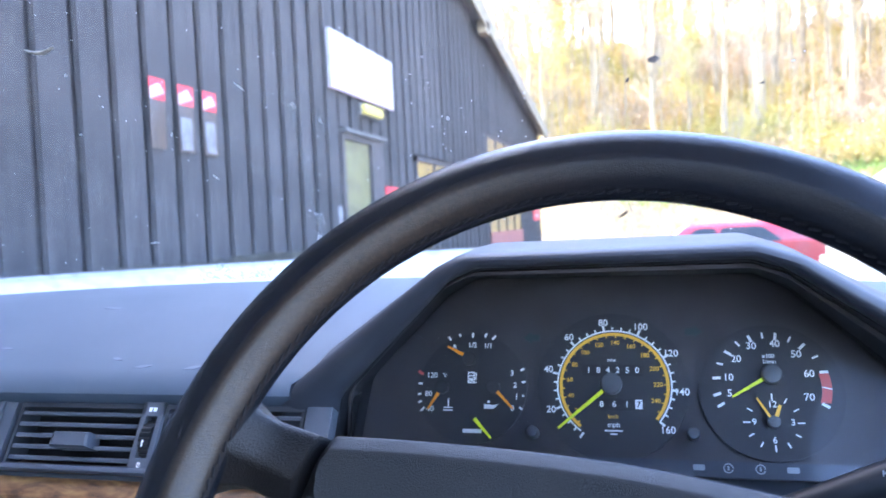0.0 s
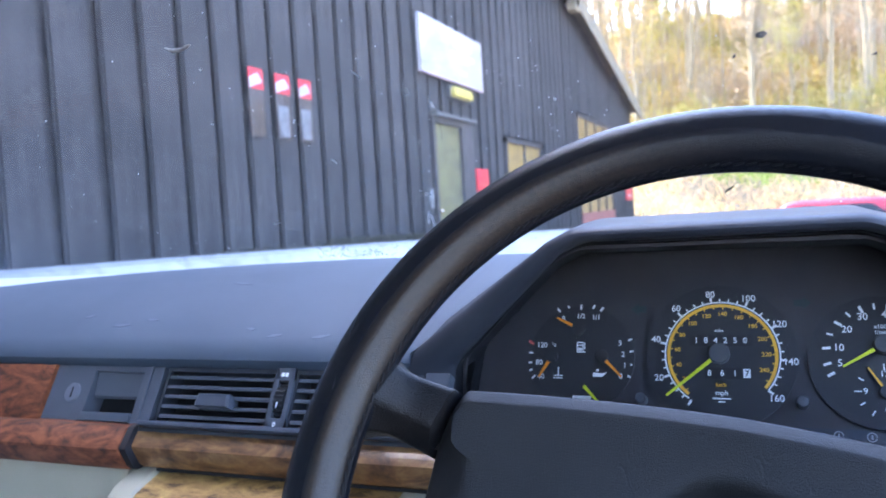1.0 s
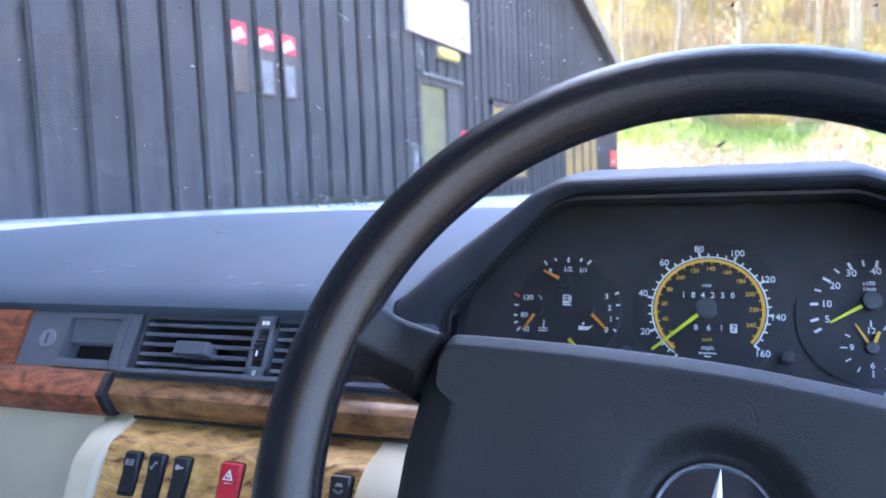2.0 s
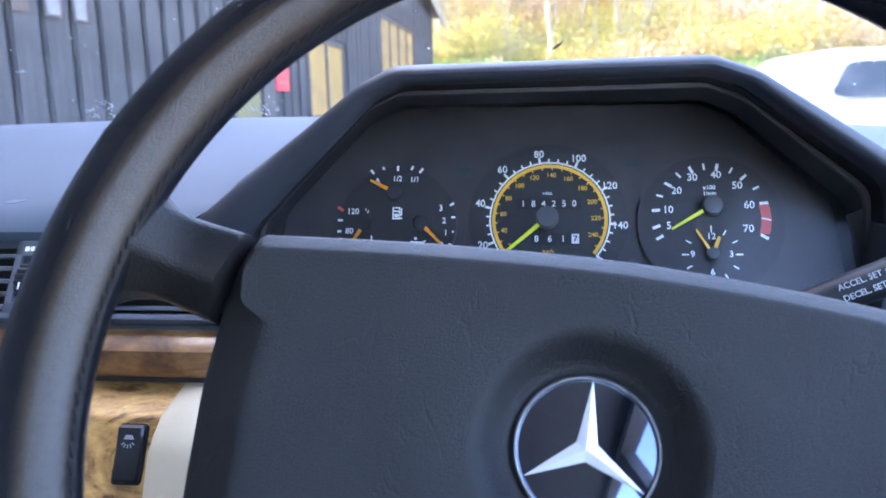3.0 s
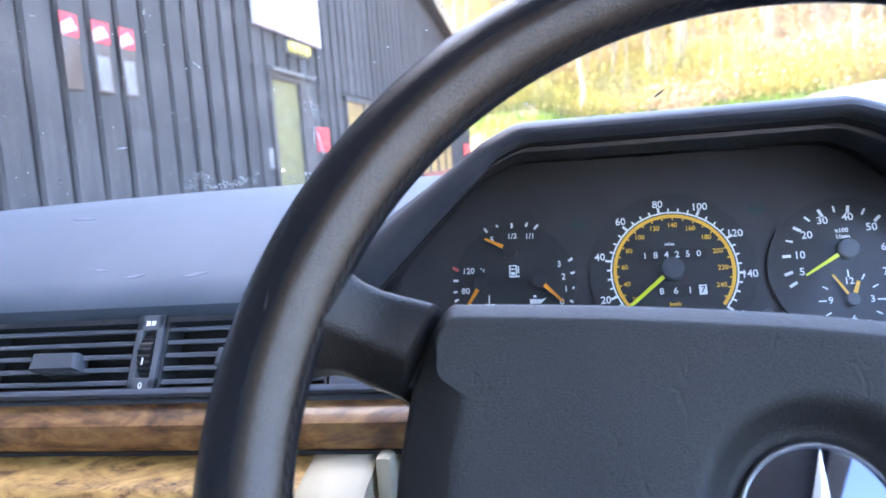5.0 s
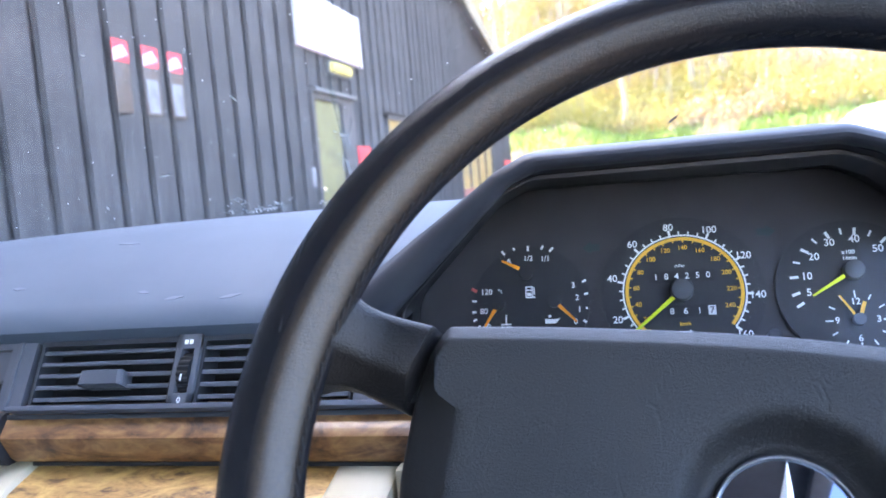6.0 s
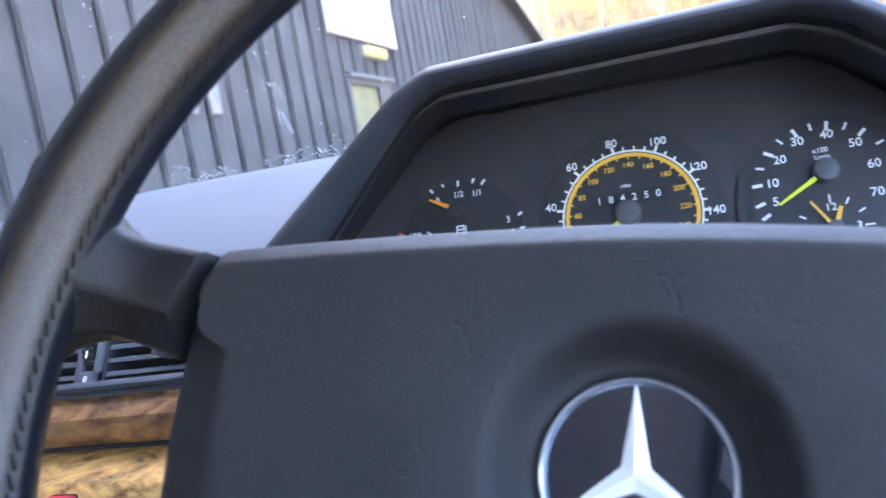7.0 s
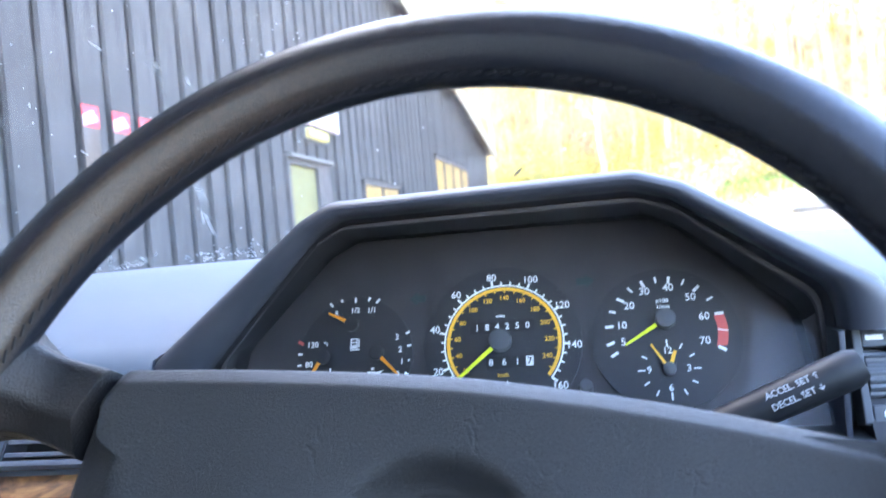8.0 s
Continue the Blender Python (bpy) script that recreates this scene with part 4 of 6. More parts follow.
def spoke(sx, y_hi, y_lo):
    """Spoke from a narrow joint at the pad's flank, swept up into the front of the rim, with a face to the driver and a chamfer below."""
    rings = []
    for x, n0 in SPOKE_LINE:
        f = max(0.0, (x - 0.1292) / 0.0498)
        hi = y_hi + 0.004 * min(f / 0.55, 1) + 0.026 * max(0, f - 0.45) ** 2.0 / 0.30
        lo = y_lo + 0.006 * min(f / 0.55, 1) - 0.014 * max(0, f - 0.55) ** 2.0 / 0.20
        th = 0.030
        ridge = lo + 0.36 * (hi - lo)
        ring = rounded([(hi, n0 - th), (hi, n0 - 0.003), (ridge, n0), (lo, n0 - 0.014), (lo, n0 - th)], [0.004, 0.006 + 0.012 * f * f, 0.007, 0.007, 0.004], 6)
        x += 0.0135 * (1 - f) * (sx > 0)
        rings.append([(sx * (x + (1 - f) * (y_hi - y) * (0.30 if y_hi > 0 else 0.0)), y, n) for y, n in ring])
    return loft(bmesh.new(), rings)


for sx in (-1, 1):
    part("spoke", spoke(sx, 0.0470, 0.0140), M_SPOKE, wheel, "short black moulded spoke")
    part("spoke", spoke(sx, -0.066, -0.100), M_SPOKE, wheel, "short black moulded spoke")


# padded hub: outline with a crowned top edge, domed towards the driver
def pad_outline(s):
    wide = 0.0145
    top = [(x, 0.0570 - 0.0083 * (x / 0.123) ** 2 - 0.0030 * max(x, 0) / 0.12) for x in [0.1245 + wide - (0.249 + wide) * i / 20 for i in range(21)]]
    side = [(-0.1275, 0.0430), (-0.1310, 0.036), (-0.1340, 0.027), (-0.1360, 0.018), (-0.1370, -0.010), (-0.1350, -0.040), (-0.132, -0.070), (-0.128, -0.105)]
    bottom = [(-0.120, -0.118), (-0.06, -0.126), (0.0, -0.128), (0.06, -0.126), (0.120, -0.118)]
    other = [(wide - x, y - 0.006 * (y > 0.03)) for x, y in side[::-1]]
    c = Vector((0, -0.03))
    return [tuple(c + (Vector(p) - c) * s) for p in top + side + bottom + other]


bm = bmesh.new()
BX, BY, BR = 0.001, -0.011, 0.0251
REC = 0.0400
POLY = [Vector(p) for p in pad_outline(1.0)]
cnt = 352


def edge_at(a):
    """Where the ray at angle a from the badge meets the pad's outline."""
    c, d = Vector((BX, BY)), Vector((math.cos(a), math.sin(a)))
    best = 0.05
    for p, q in zip(POLY, POLY[1:] + POLY[:1]):
        e = q - p
        den = d.x * e.y - d.y * e.x
        if abs(den) < 1e-9:
            continue
        w = p - c
        t, u = (w.x * e.y - w.y * e.x) / den, (w.x * d.y - w.y * d.x) / den
        if t > 0 and -1e-6 <= u <= 1 + 1e-6:
            best = t
    return tuple(c + d * best)


ANG = [2 * math.pi * i / cnt for i in range(cnt)]
base = [edge_at(a) for a in ANG]
rings = []


def pad_n(x, y):
    return -0.0255 + 0.70 * (min(x - BX, 0.0) ** 2 + min(y - BY, 0.06) ** 2)


def inset(dx, dy):
    out = []
    for x, y in base:
        g = min(max((0.042 - y) / 0.024, 0), 1)
        g = 0.10 + 0.90 * g * g * (3 - 2 * g) if y > 0 else 1.0
        out.append((x * (1 - dx * g / 0.144), -0.034 + (y + 0.034) * (1 - dy / 0.094)))
    return out


for dx, dy, n in ((0.004, 0.004, -0.080), (0.0005, 0.001, -0.054), (0, 0, -0.0400)):
    rings.append([(x, y, n) for x, y in inset(dx, dy)])
# the cover rolls over its edge: narrow along the top, a broad facet down the flanks
for dx, dy, top, flank in ((0.0006, 0.0002, 0.0090, 0.0130), (0.0016, 0.0008, 0.0074, 0.0112), (0.0040, 0.0016, 0.0062, 0.0096), (0.0050, 0.0022, 0.0056, 0.0090),
                           (0.0200, 0.0076, 0.0008, 0.0010), (0.0215, 0.0083, 0.0004, 0.0005), (0.0240, 0.0096, 0.0001, 0.0002), (0.0265, 0.0120, 0, 0), (0.0300, 0.0150, 0, 0)):
    ring = []
    for (x, y), q in zip(inset(dx, dy), base):
        g = min(max((0.042 - q[1]) / 0.024, 0), 1)
        ring.append((x, y, pad_n(x, y) - top - (flank - top) * g))
    rings.append(ring)
for dx, dy in ((0.036, 0.022),):
    rings.append([(x, y, pad_n(x, y)) for x, y in inset(dx, dy)])
last = inset(0.036, 0.022)


def to_circle(r, n):
    return [(BX + r * math.cos(a), BY + r * math.sin(a), n) for a in ANG]


for f in (0.35, 0.7):
    ring = []
    for (x, y), (cx_, cy_, _) in zip(last, to_circle(REC + 0.003, 0)):
        px, py = x + (cx_ - x) * f, y + (cy_ - y) * f
        ring.append((px, py, pad_n(px, py)))
    rings.append(ring)
rings += [to_circle(r, n) for r, n in ((0.0415, -0.0242), (0.0400, -0.0246), (0.0385, -0.0253), (0.0370, -0.0264), (0.0355, -0.0280), (0.0340, -0.0299), (0.0325, -0.0319), (0.0310, -0.0337),
                                       (0.0296, -0.0351), (0.0282, -0.0361), (0.0268, -0.0368), (0.0258, -0.0384), (0.0120, -0.0395))]
vs = [[bm.verts.new(p) for p in r] for r in rings]
for a, b in zip(vs, vs[1:]):
    for i in range(cnt):
        bm.faces.new((a[i], a[(i + 1) % cnt], b[(i + 1) % cnt], b[i]))
bm.faces.new(vs[0])
bm.faces.new(vs[-1])
part("hub_pad", bm, M_HUB, wheel, "large black padded hub with grained cover")

badge = part("badge", slab(circle(BX, BY, BR - 0.001, 48), -0.040, -0.0368, 0.0006), M_BADGE, wheel, "round gloss black badge plate")
bm = bmesh.new()
rr = []
for i in range(64):
    a = 2 * math.pi * i / 64
    rr.append([bm.verts.new((BX + r * math.cos(a), BY + r * math.sin(a), n)) for r, n in ((BR + 0.0002, -0.039), (BR, -0.0352), (BR - 0.0005, -0.0347), (BR - 0.0010, -0.0352), (BR - 0.0012, -0.039))])
for i in range(64):
    for k in range(4):
        bm.faces.new((rr[i][k], rr[(i + 1) % 64][k], rr[(i + 1) % 64][k + 1], rr[i][k + 1]))
part("ring", bm, M_CHROME, badge, "chrome ring")
bm = bmesh.new()
tipz, base_z = -0.0352, -0.0366
for j in range(3):
    a = radians(90 + 120 * j)
    d, p = Vector((math.cos(a), math.sin(a))), Vector((-math.sin(a), math.cos(a)))
    c = Vector((BX, BY))
    tip = c + d * (BR - 0.0014)
    l = c - p * 0.0 + (Vector((math.cos(a + math.pi / 3), math.sin(a + math.pi / 3))) * 0.0042)
    r = c + (Vector((math.cos(a - math.pi / 3), math.sin(a - math.pi / 3))) * 0.0042)
    vt = bm.verts.new((*tip, base_z + 0.0005))
    vl, vr, vc = bm.verts.new((*l, base_z)), bm.verts.new((*r, base_z)), bm.verts.new((*c, base_z + 0.0014))
    bm.faces.new((vt, vl, vc))
    bm.faces.new((vt, vc, vr))
part("emblem", bm, M_EMBLEM, badge, "raised chrome three-armed emblem", smooth=False)

# near-black web behind the spoke and pad joints, painting shade into the gap
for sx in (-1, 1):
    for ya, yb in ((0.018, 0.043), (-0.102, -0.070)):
        part("spoke_gap_shade", slab(rounded([(sx * 0.112, ya), (sx * 0.140, ya), (sx * 0.140, yb), (sx * 0.112, yb)], 0.003), -0.045, -0.0270), M_DARK, wheel, "near-black web painting the shade between spoke and pad")

# column behind the hub
col = thing("steering_column", axes((0.0136, 0.60, 0.80), WU, WV, WN), "black plastic steering column shroud behind the wheel", "column")
part("shroud", slab(circle(0, 0.0, 0.055, 32), -0.10, 0.135), M_BLACK, col)

# cruise stalk
A, B = Vector((0.05, 0.562, 0.860)), Vector((0.1925, 0.572, 0.9155))
stalk = thing("cruise_control_stalk", Matrix.Translation(A), "black cruise control stalk with white lettering", "stalk")
d = (B - A)
bm = tube(bmesh.new(), [(0, 0, 0), tuple(d * 0.5), tuple(d * 0.9), tuple(d * 0.97), tuple(d)], [0.0082, 0.0088, 0.0098, 0.0098, 0.0080], 20)
part("lever", bm, M_STALK, stalk)
ax = d.normalized()
fw = Vector((0, -1, 0)) - ax * Vector((0, -1, 0)).dot(ax)
fw = (fw.normalized() * 0.93 + Vector((0, 0, 1)) * 0.36)
fw = (fw - ax * fw.dot(ax)).normalized()
up = fw.cross(ax)
M_LETTER = material("worn_white_lettering", (0.30, 0.31, 0.33), 0.5)
bm = bmesh.new()
for row, tx in ((0.0030, "ACCEL. SET \u2191"), (-0.0030, "DECEL. SET \u2193")):
    c = d * 0.775 + fw * 0.0094 + up * row
    lettering(bm, tx, 0.0044, axes(c, ax, up, fw), 0.0001)
part("lettering", bm, M_LETTER, stalk, "white worn capitals", smooth=False)


# ---------------------------------------------------------------- air vents and wood trim
VF = axes((0, 0.620, 0.866), (1, 0, 0), (0, 0.520, 0.854), (0, -0.854, 0.520))
VTOP = 0.054


def vent_frame(x, v=0.0, n=0.0):
    return VF @ Matrix.Translation((x, v, n))


def air_vent(x0, x1, knob_x, label, group="dashboard air vents"):
    w = x1 - x0
    t = thing("air_vent", vent_frame(x0), label, "air vent", group)
    bm = box(0, w, 0.0005, 0.004, -0.03, 0.0015)
    box(0, w, 0.0500, VTOP, -0.03, 0.0015, 0, bm)
    box(0, 0.0022, 0.004, 0.050, -0.03, 0.0010, 0, bm)
    box(w - 0.0022, w, 0.004, 0.050, -0.03, 0.0010, 0, bm)
    part("frame", bm, M_BLACK, t, smooth=False)
    # Near-black backing and rear vanes: shade between the slats put into colour.
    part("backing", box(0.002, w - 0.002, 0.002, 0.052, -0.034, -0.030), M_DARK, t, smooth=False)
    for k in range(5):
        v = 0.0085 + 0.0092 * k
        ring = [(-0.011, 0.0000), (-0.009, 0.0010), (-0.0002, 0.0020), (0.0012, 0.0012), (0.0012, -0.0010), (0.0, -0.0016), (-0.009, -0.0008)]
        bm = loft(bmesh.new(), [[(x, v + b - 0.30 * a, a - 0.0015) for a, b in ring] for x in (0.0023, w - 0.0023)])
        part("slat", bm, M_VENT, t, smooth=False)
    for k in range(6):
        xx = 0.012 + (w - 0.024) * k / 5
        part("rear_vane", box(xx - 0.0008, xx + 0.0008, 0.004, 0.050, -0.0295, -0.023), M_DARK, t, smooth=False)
    kx = knob_x - x0
    bm = loft(bmesh.new(), [[(kx + sx * 0.0185 * s, 0.0215 + v * s, n) for sx, v in ((-1, -0.0050), (1, -0.0050), (0.92, 0.0068), (-0.92, 0.0068))]
                            for n, s in ((-0.008, 0.9), (0.006, 1.0), (0.0085, 0.97), (0.0098, 0.86))])
    part("knob", bm, M_VENT, t, "black slider knob", smooth=False)
    return t


air_vent(-0.483, -0.3635, -0.4195, "black slatted centre air vent with a slider knob")
air_vent(-0.3435, -0.224, -0.2820, "black slatted centre air vent beside the steering wheel")

# thumbwheel between the two vents
tw = thing("vent_thumbwheel", vent_frame(-0.3535), "black ribbed thumbwheel between the centre vents", "thumbwheel")
bm = box(-0.0098, -0.0050, -0.001, VTOP + 0.001, -0.02, 0.004, 0.0008)
box(0.0050, 0.0098, -0.001, VTOP + 0.001, -0.02, 0.004, 0.0008, bm)
box(-0.0098, 0.0098, 0.0435, VTOP + 0.001, -0.02, 0.004, 0.0008, bm)
box(-0.0098, 0.0098, -0.001, 0.0105, -0.02, 0.004, 0.0008, bm)
part("surround", bm, M_VENT, tw, smooth=False)
def ribbed_wheel(x0, x1, cv, cn, r):
    """Knurled disc on an axle along x."""
    pts = []
    for k in range(96):
        a = 2 * math.pi * k / 96
        q = r if k % 4 in (1, 2) else r - 0.0009
        pts.append((cv + q * math.sin(a), cn + q * math.cos(a)))
    return loft(bmesh.new(), [[(x, v, n) for v, n in pts] for x in (x0, x1)])


bm = ribbed_wheel(-0.0046, 0.0046, 0.027, -0.0105, 0.0175)
part("wheel", bm, M_SWITCH, tw, "ribbed wheel", smooth=False)
bm = lettering(bmesh.new(), "0", 0.0062, pose(0, 0.0048, 0.0042), 0.0001)
part("zero_mark", bm, M_WHITE, tw, "white zero", smooth=False)
bm = box(-0.0036, -0.0006, 0.0470, 0.0505, 0.004, 0.0043)
box(0.0004, 0.0034, 0.0470, 0.0505, 0.004, 0.0043, 0, bm)
part("vent_mark", bm, M_WHITE, tw, "white vent symbol", smooth=False)
part("wheel_mark", box(-0.0005, 0.0005, 0.0185, 0.0235, 0.0065, 0.0072), M_WHITE, tw, smooth=False)

# small blank beside the column
sw = thing("blank_cover", vent_frame(-0.2115), "small dark grey blank cover beside the gauges", "cover")
part("plate", box(-0.0105, 0.0105, 0.0, VTOP, -0.01, 0.003, 0.0015), M_VENT, sw)

# lockable ashtray-like pocket
pk = thing("lock_panel", vent_frame(-0.5530), "dark grey lock panel with a recessed pull", "panel")
bm = bmesh.new()
X0, X1, R0, R1 = -0.0685, 0.0640, -0.0185, 0.0420
for a, b, c, d in ((X0, R0, 0, VTOP), (R1, X1, 0, VTOP), (R0, R1, 0, 0.007), (R0, R1, 0.049, VTOP)):
    box(a, b, c, d, -0.02, 0.001, 0, bm)
part("surround", bm, M_VENT, pk, smooth=False)
bm = loft(bmesh.new(), [[(x, 0.0485, 0.000), (x, 0.0480, -0.002), (x, 0.0265, -0.006), (x, 0.0245, -0.009), (x, 0.047, -0.012)] for x in (R0 + 0.001, R1 - 0.001)])
part("pull_flap", bm, M_VENT, pk, "grey pull flap", smooth=False)
# The depth shade of the recess is put into this near-black back.
part("pocket", box(R0, R1, 0.007, 0.049, -0.026, -0.022), M_DARK, pk, "near-black back painting shade into the recess", smooth=False)
part("pocket_sill", box(R0, R1, 0.0, 0.0085, -0.002, 0.0035, 0.001), M_VENT, pk)
lock = part("lock", slab(circle(-0.0385, 0.0265, 0.0092, 32), 0.0, 0.0026, 0.0008), M_SATIN, pk, "round satin grey lock")
part("key_slot", box(-0.0393, -0.0377, 0.0215, 0.0315, 0.0026, 0.0030), M_DARK, lock, smooth=False)
part("edge_rib", box(0.0500, 0.0530, 0.0, VTOP, 0.001, 0.0035, 0.0008), M_VENT, pk, smooth=False)

# strip under the pad and trim line under the vents
tr = thing("vent_sill", vent_frame(-0.42), "thin dark trim line under the centre vents", "trim")
part("sill", box(-0.205, 0.292, -0.0086, -0.0036, -0.02, 0.005, 0.0015), M_BLACK, tr)
part("bright_edge", box(-0.072, 0.292, -0.0032, 0.0008, -0.018, 0.0125, 0.0012), M_SILL, tr, "thin grey-blue edge")


def strip_profile(dy, h0=0.8328, h1=0.8665):
    return [(0.640, h1 - 0.001), (0.617 + dy, h1), (0.613 + dy, h1 - 0.0008), (0.5965 + dy, h1 - 0.0128), (0.5946 + dy, h1 - 0.0148), (0.5945 + dy, h1 - 0.0172), (0.5965 + dy, h0 + 0.004), (0.600 + dy, h0), (0.640, h0 - 0.001)]


def wood_run(x0, x1, dy, slant0=0.0, slant1=0.0, n=14):
    rings = []
    for i in range(n + 1):
        f = i / n
        rings.append([(x0 + (x1 - x0) * f + (slant0 * (1 - f) + slant1 * f) * (0.848 - z) / 0.0365, y, z) for y, z in strip_profile(dy)])
    return loft(bmesh.new(), rings)


ws = thing("wood_trim_strip", pose(-0.33, 0.62, 0.85), "lacquered walnut burl trim strip under the vents", "trim")
bpy.context.view_layer.update()
part("veneer", local(wood_run(-0.4885, -0.14, 0.004, 0.014), ws), M_WOODT, ws)
# Thin near-black bar stands in for the shade below the strip.
part("shadow_gap", local(box(-0.468, -0.150, 0.603, 0.640, 0.8300, 0.8327), ws), M_DARK, ws, "near-black bar painting the shade under the strip", smooth=False)
wp = thing("glovebox_wood_trim", pose(-0.75, 0.62, 0.86), "reddish walnut burl trim on the passenger side", "trim")
bpy.context.view_layer.update()
part("lower_veneer", local(wood_run(CAR_L, -0.4955, -0.006, 0, 0.014), wp), M_WOODR, wp)
bm = loft(bmesh.new(), [[(x, v, n) for v, n in ((-0.002, -0.01), (-0.002, 0.0035), (0.002, 0.005), (0.050, 0.005), (0.054, 0.003), (0.054, -0.01))] for x in (CAR_L, -0.6225)])
bmesh.ops.transform(bm, matrix=VF, verts=bm.verts)
part("upper_veneer", local(bm, wp), M_WOODR, wp)
part("dark_joint", local(wood_run(-0.4955, -0.4885, -0.004, 0.014, 0.014, 1), wp), M_DARK, wp, "dark joint")

# ---------------------------------------------------------------- console below
con = thing("centre_console", pose(-0.34, 0.60, 0.60), "walnut burl switch panel of the centre console", "console")
bpy.context.view_layer.update()
CF_BOT, CF_TOP, CF_BACK = (0.500, 0.690), (0.5745, 0.8185), (0.612, 0.8290)


def con_profile():
    pts = [(0.66, 0.690), CF_BOT, CF_TOP, CF_BACK, (0.66, 0.829)]
    return rounded(pts, [0, 0, 0.012, 0.003, 0], 5)


bm = loft(bmesh.new(), [[(x, y, z) for y, z in con_profile()] for x in [-0.468 + 0.238 * i / 10 for i in range(11)]])
part("veneer_panel", local(bm, con), M_WOOD, con, "pale lacquered walnut burl face")


def cream_side(x0, x1, out):
    rings = []
    for f in (0.0, 0.12, 0.88, 1.0):
        ins = 0.004 if f in (0.0, 1.0) else 0.0
        x = x0 + (x1 - x0) * f
        rings.append([(x, 0.66, 0.60), (x, 0.47 - out + ins, 0.60), (x, CF_TOP[0] - 0.012 - out + ins, 0.803), (x, CF_TOP[0] - 0.004 - out + ins, 0.812 - ins * 0.3), (x, CF_TOP[0] + 0.012 - out, 0.823 - ins), (x, 0.61, 0.8318 - ins), (x, 0.66, 0.8318 - ins)])
    return loft(bmesh.new(), rings)


part("cream_edge", local(cream_side(-0.497, -0.468, 0.006), con), M_CREAM, con, "cream plastic edge")
part("cream_edge", local(cream_side(-0.232, -0.1895, 0.012), con), M_CREAM, con, "cream plastic edge beside the column")
part("cream_knee", local(box(-0.1874, -0.1775, 0.590, 0.66, 0.60, 0.8325, 0.003), con), M_CREAM, con, "narrow cream strip")
low = thing("lower_dash_panel", pose(-0.80, 0.62, 0.60), "plain cream lower dashboard panel on the passenger side", "panel")
bpy.context.view_layer.update()
bm = loft(bmesh.new(), [[(x, y, z) for y, z in ((0.66, 0.829), (0.603, 0.829), (0.598, 0.822), (0.590, 0.74), (0.60, 0.60), (0.66, 0.60))] for x in (CAR_L, -0.9, -0.7, -0.499)])
part("panel", local(bm, low), M_CREAM, low)

# switches: frame of the console face
cd = Vector((0, CF_TOP[0] - CF_BOT[0], CF_TOP[1] - CF_BOT[1])).normalized()
CFR = axes((0, CF_TOP[0], CF_TOP[1]), (1, 0, 0), cd, Vector((1, 0, 0)).cross(cd))


def rocker(x, mat, label, width, marks):
    """Rocker switch with a kinked face; marks is a function that draws its symbol."""
    t = thing("rocker_switch", CFR @ Matrix.Translation((x, -0.0225, 0)), label, "switch", "console switches")
    w, h = width / 2, 0.0168
    prof = [(-h, -0.004), (-h, 0.0020), (-h * 0.9, 0.0034), (-0.001, 0.0030), (0.004, 0.0044), (h * 0.88, 0.0058), (h, 0.0042), (h, -0.004)]
    rings = []
    for f, ins in ((-1, 0.0012), (-0.86, 0.0), (0.86, 0.0), (1, 0.0012)):
        rings.append([(f * w, v * (1 - ins * 14), n - (ins if n > 0 else 0)) for v, n in prof])
    part("rocker", loft(bmesh.new(), rings), mat, t)
    part("recess", slab(rounded(rect(0, 0, width + 0.0022, 0.0358), 0.003), -0.004, 0.0009), M_DARK, t)
    bm = marks(bmesh.new())
    if bm is not None:
        part("symbol", bm, M_WHITE if mat is M_HAZARD else M_ICON, t, "pale symbol", smooth=False)
    return t


Z0, Z1 = 0.0052, 0.0057


def mark_heater(bm):
    for k in range(3):
        slab(rect(0, 0.0062 + 0.0018 * k, 0.0062, 0.0007), Z0, Z1, 0, bm)
    for x in (-0.0032, 0.0032):
        slab(rect(x, 0.0080, 0.0007, 0.0052), Z0, Z1, 0, bm)
    return bm


def mark_hook(bm):
    bar(bm, -0.002, 0.0045, 0.001, 0.0105, 0.0010, 0.0010, Z0, Z1)
    bar(bm, 0.001, 0.0105, 0.0028, 0.0092, 0.0010, 0.0010, Z0, Z1)
    return bar(bm, -0.002, 0.0045, -0.0032, 0.0066, 0.0010, 0.0010, Z0, Z1)


def mark_key(bm):
    slab(rect(-0.0022, 0.0082, 0.0026, 0.0040), Z0, Z1, 0, bm)
    return slab(rect(0.0012, 0.0082, 0.0044, 0.0014), Z0, Z1, 0, bm)


def mark_triangle(bm):
    o, i = [(-0.0046, 0.0032), (0.0046, 0.0032), (0, 0.0112)], [(-0.0030, 0.0042), (0.0030, 0.0042), (0, 0.0094)]
    for a in range(3):
        b = (a + 1) % 3
        slab([o[a], o[b], i[b], i[a]], Z0, Z1, 0, bm)
    slab([(-0.0012, 0.0052), (0.0012, 0.0052), (0, 0.0074)], Z0, Z1, 0, bm)
    return slab(rect(0, 0.0012, 0.0062, 0.0005), Z0 - 0.0012, Z1 - 0.001, 0, bm)


def mark_lamp(bm):
    slab([(-0.0032, 0.0080), (0.0032, 0.0080), (0.0020, 0.0106), (-0.0020, 0.0106)], Z0, Z1, 0, bm)
    for k in range(5):
        a = radians(-150 + 30 * k)
        bar(bm, 0.0028 * math.cos(a), 0.0072 + 0.0022 * math.sin(a), 0.0046 * math.cos(a), 0.0070 + 0.0042 * math.sin(a), 0.0006, 0.0006, Z0, Z1)
    return bm


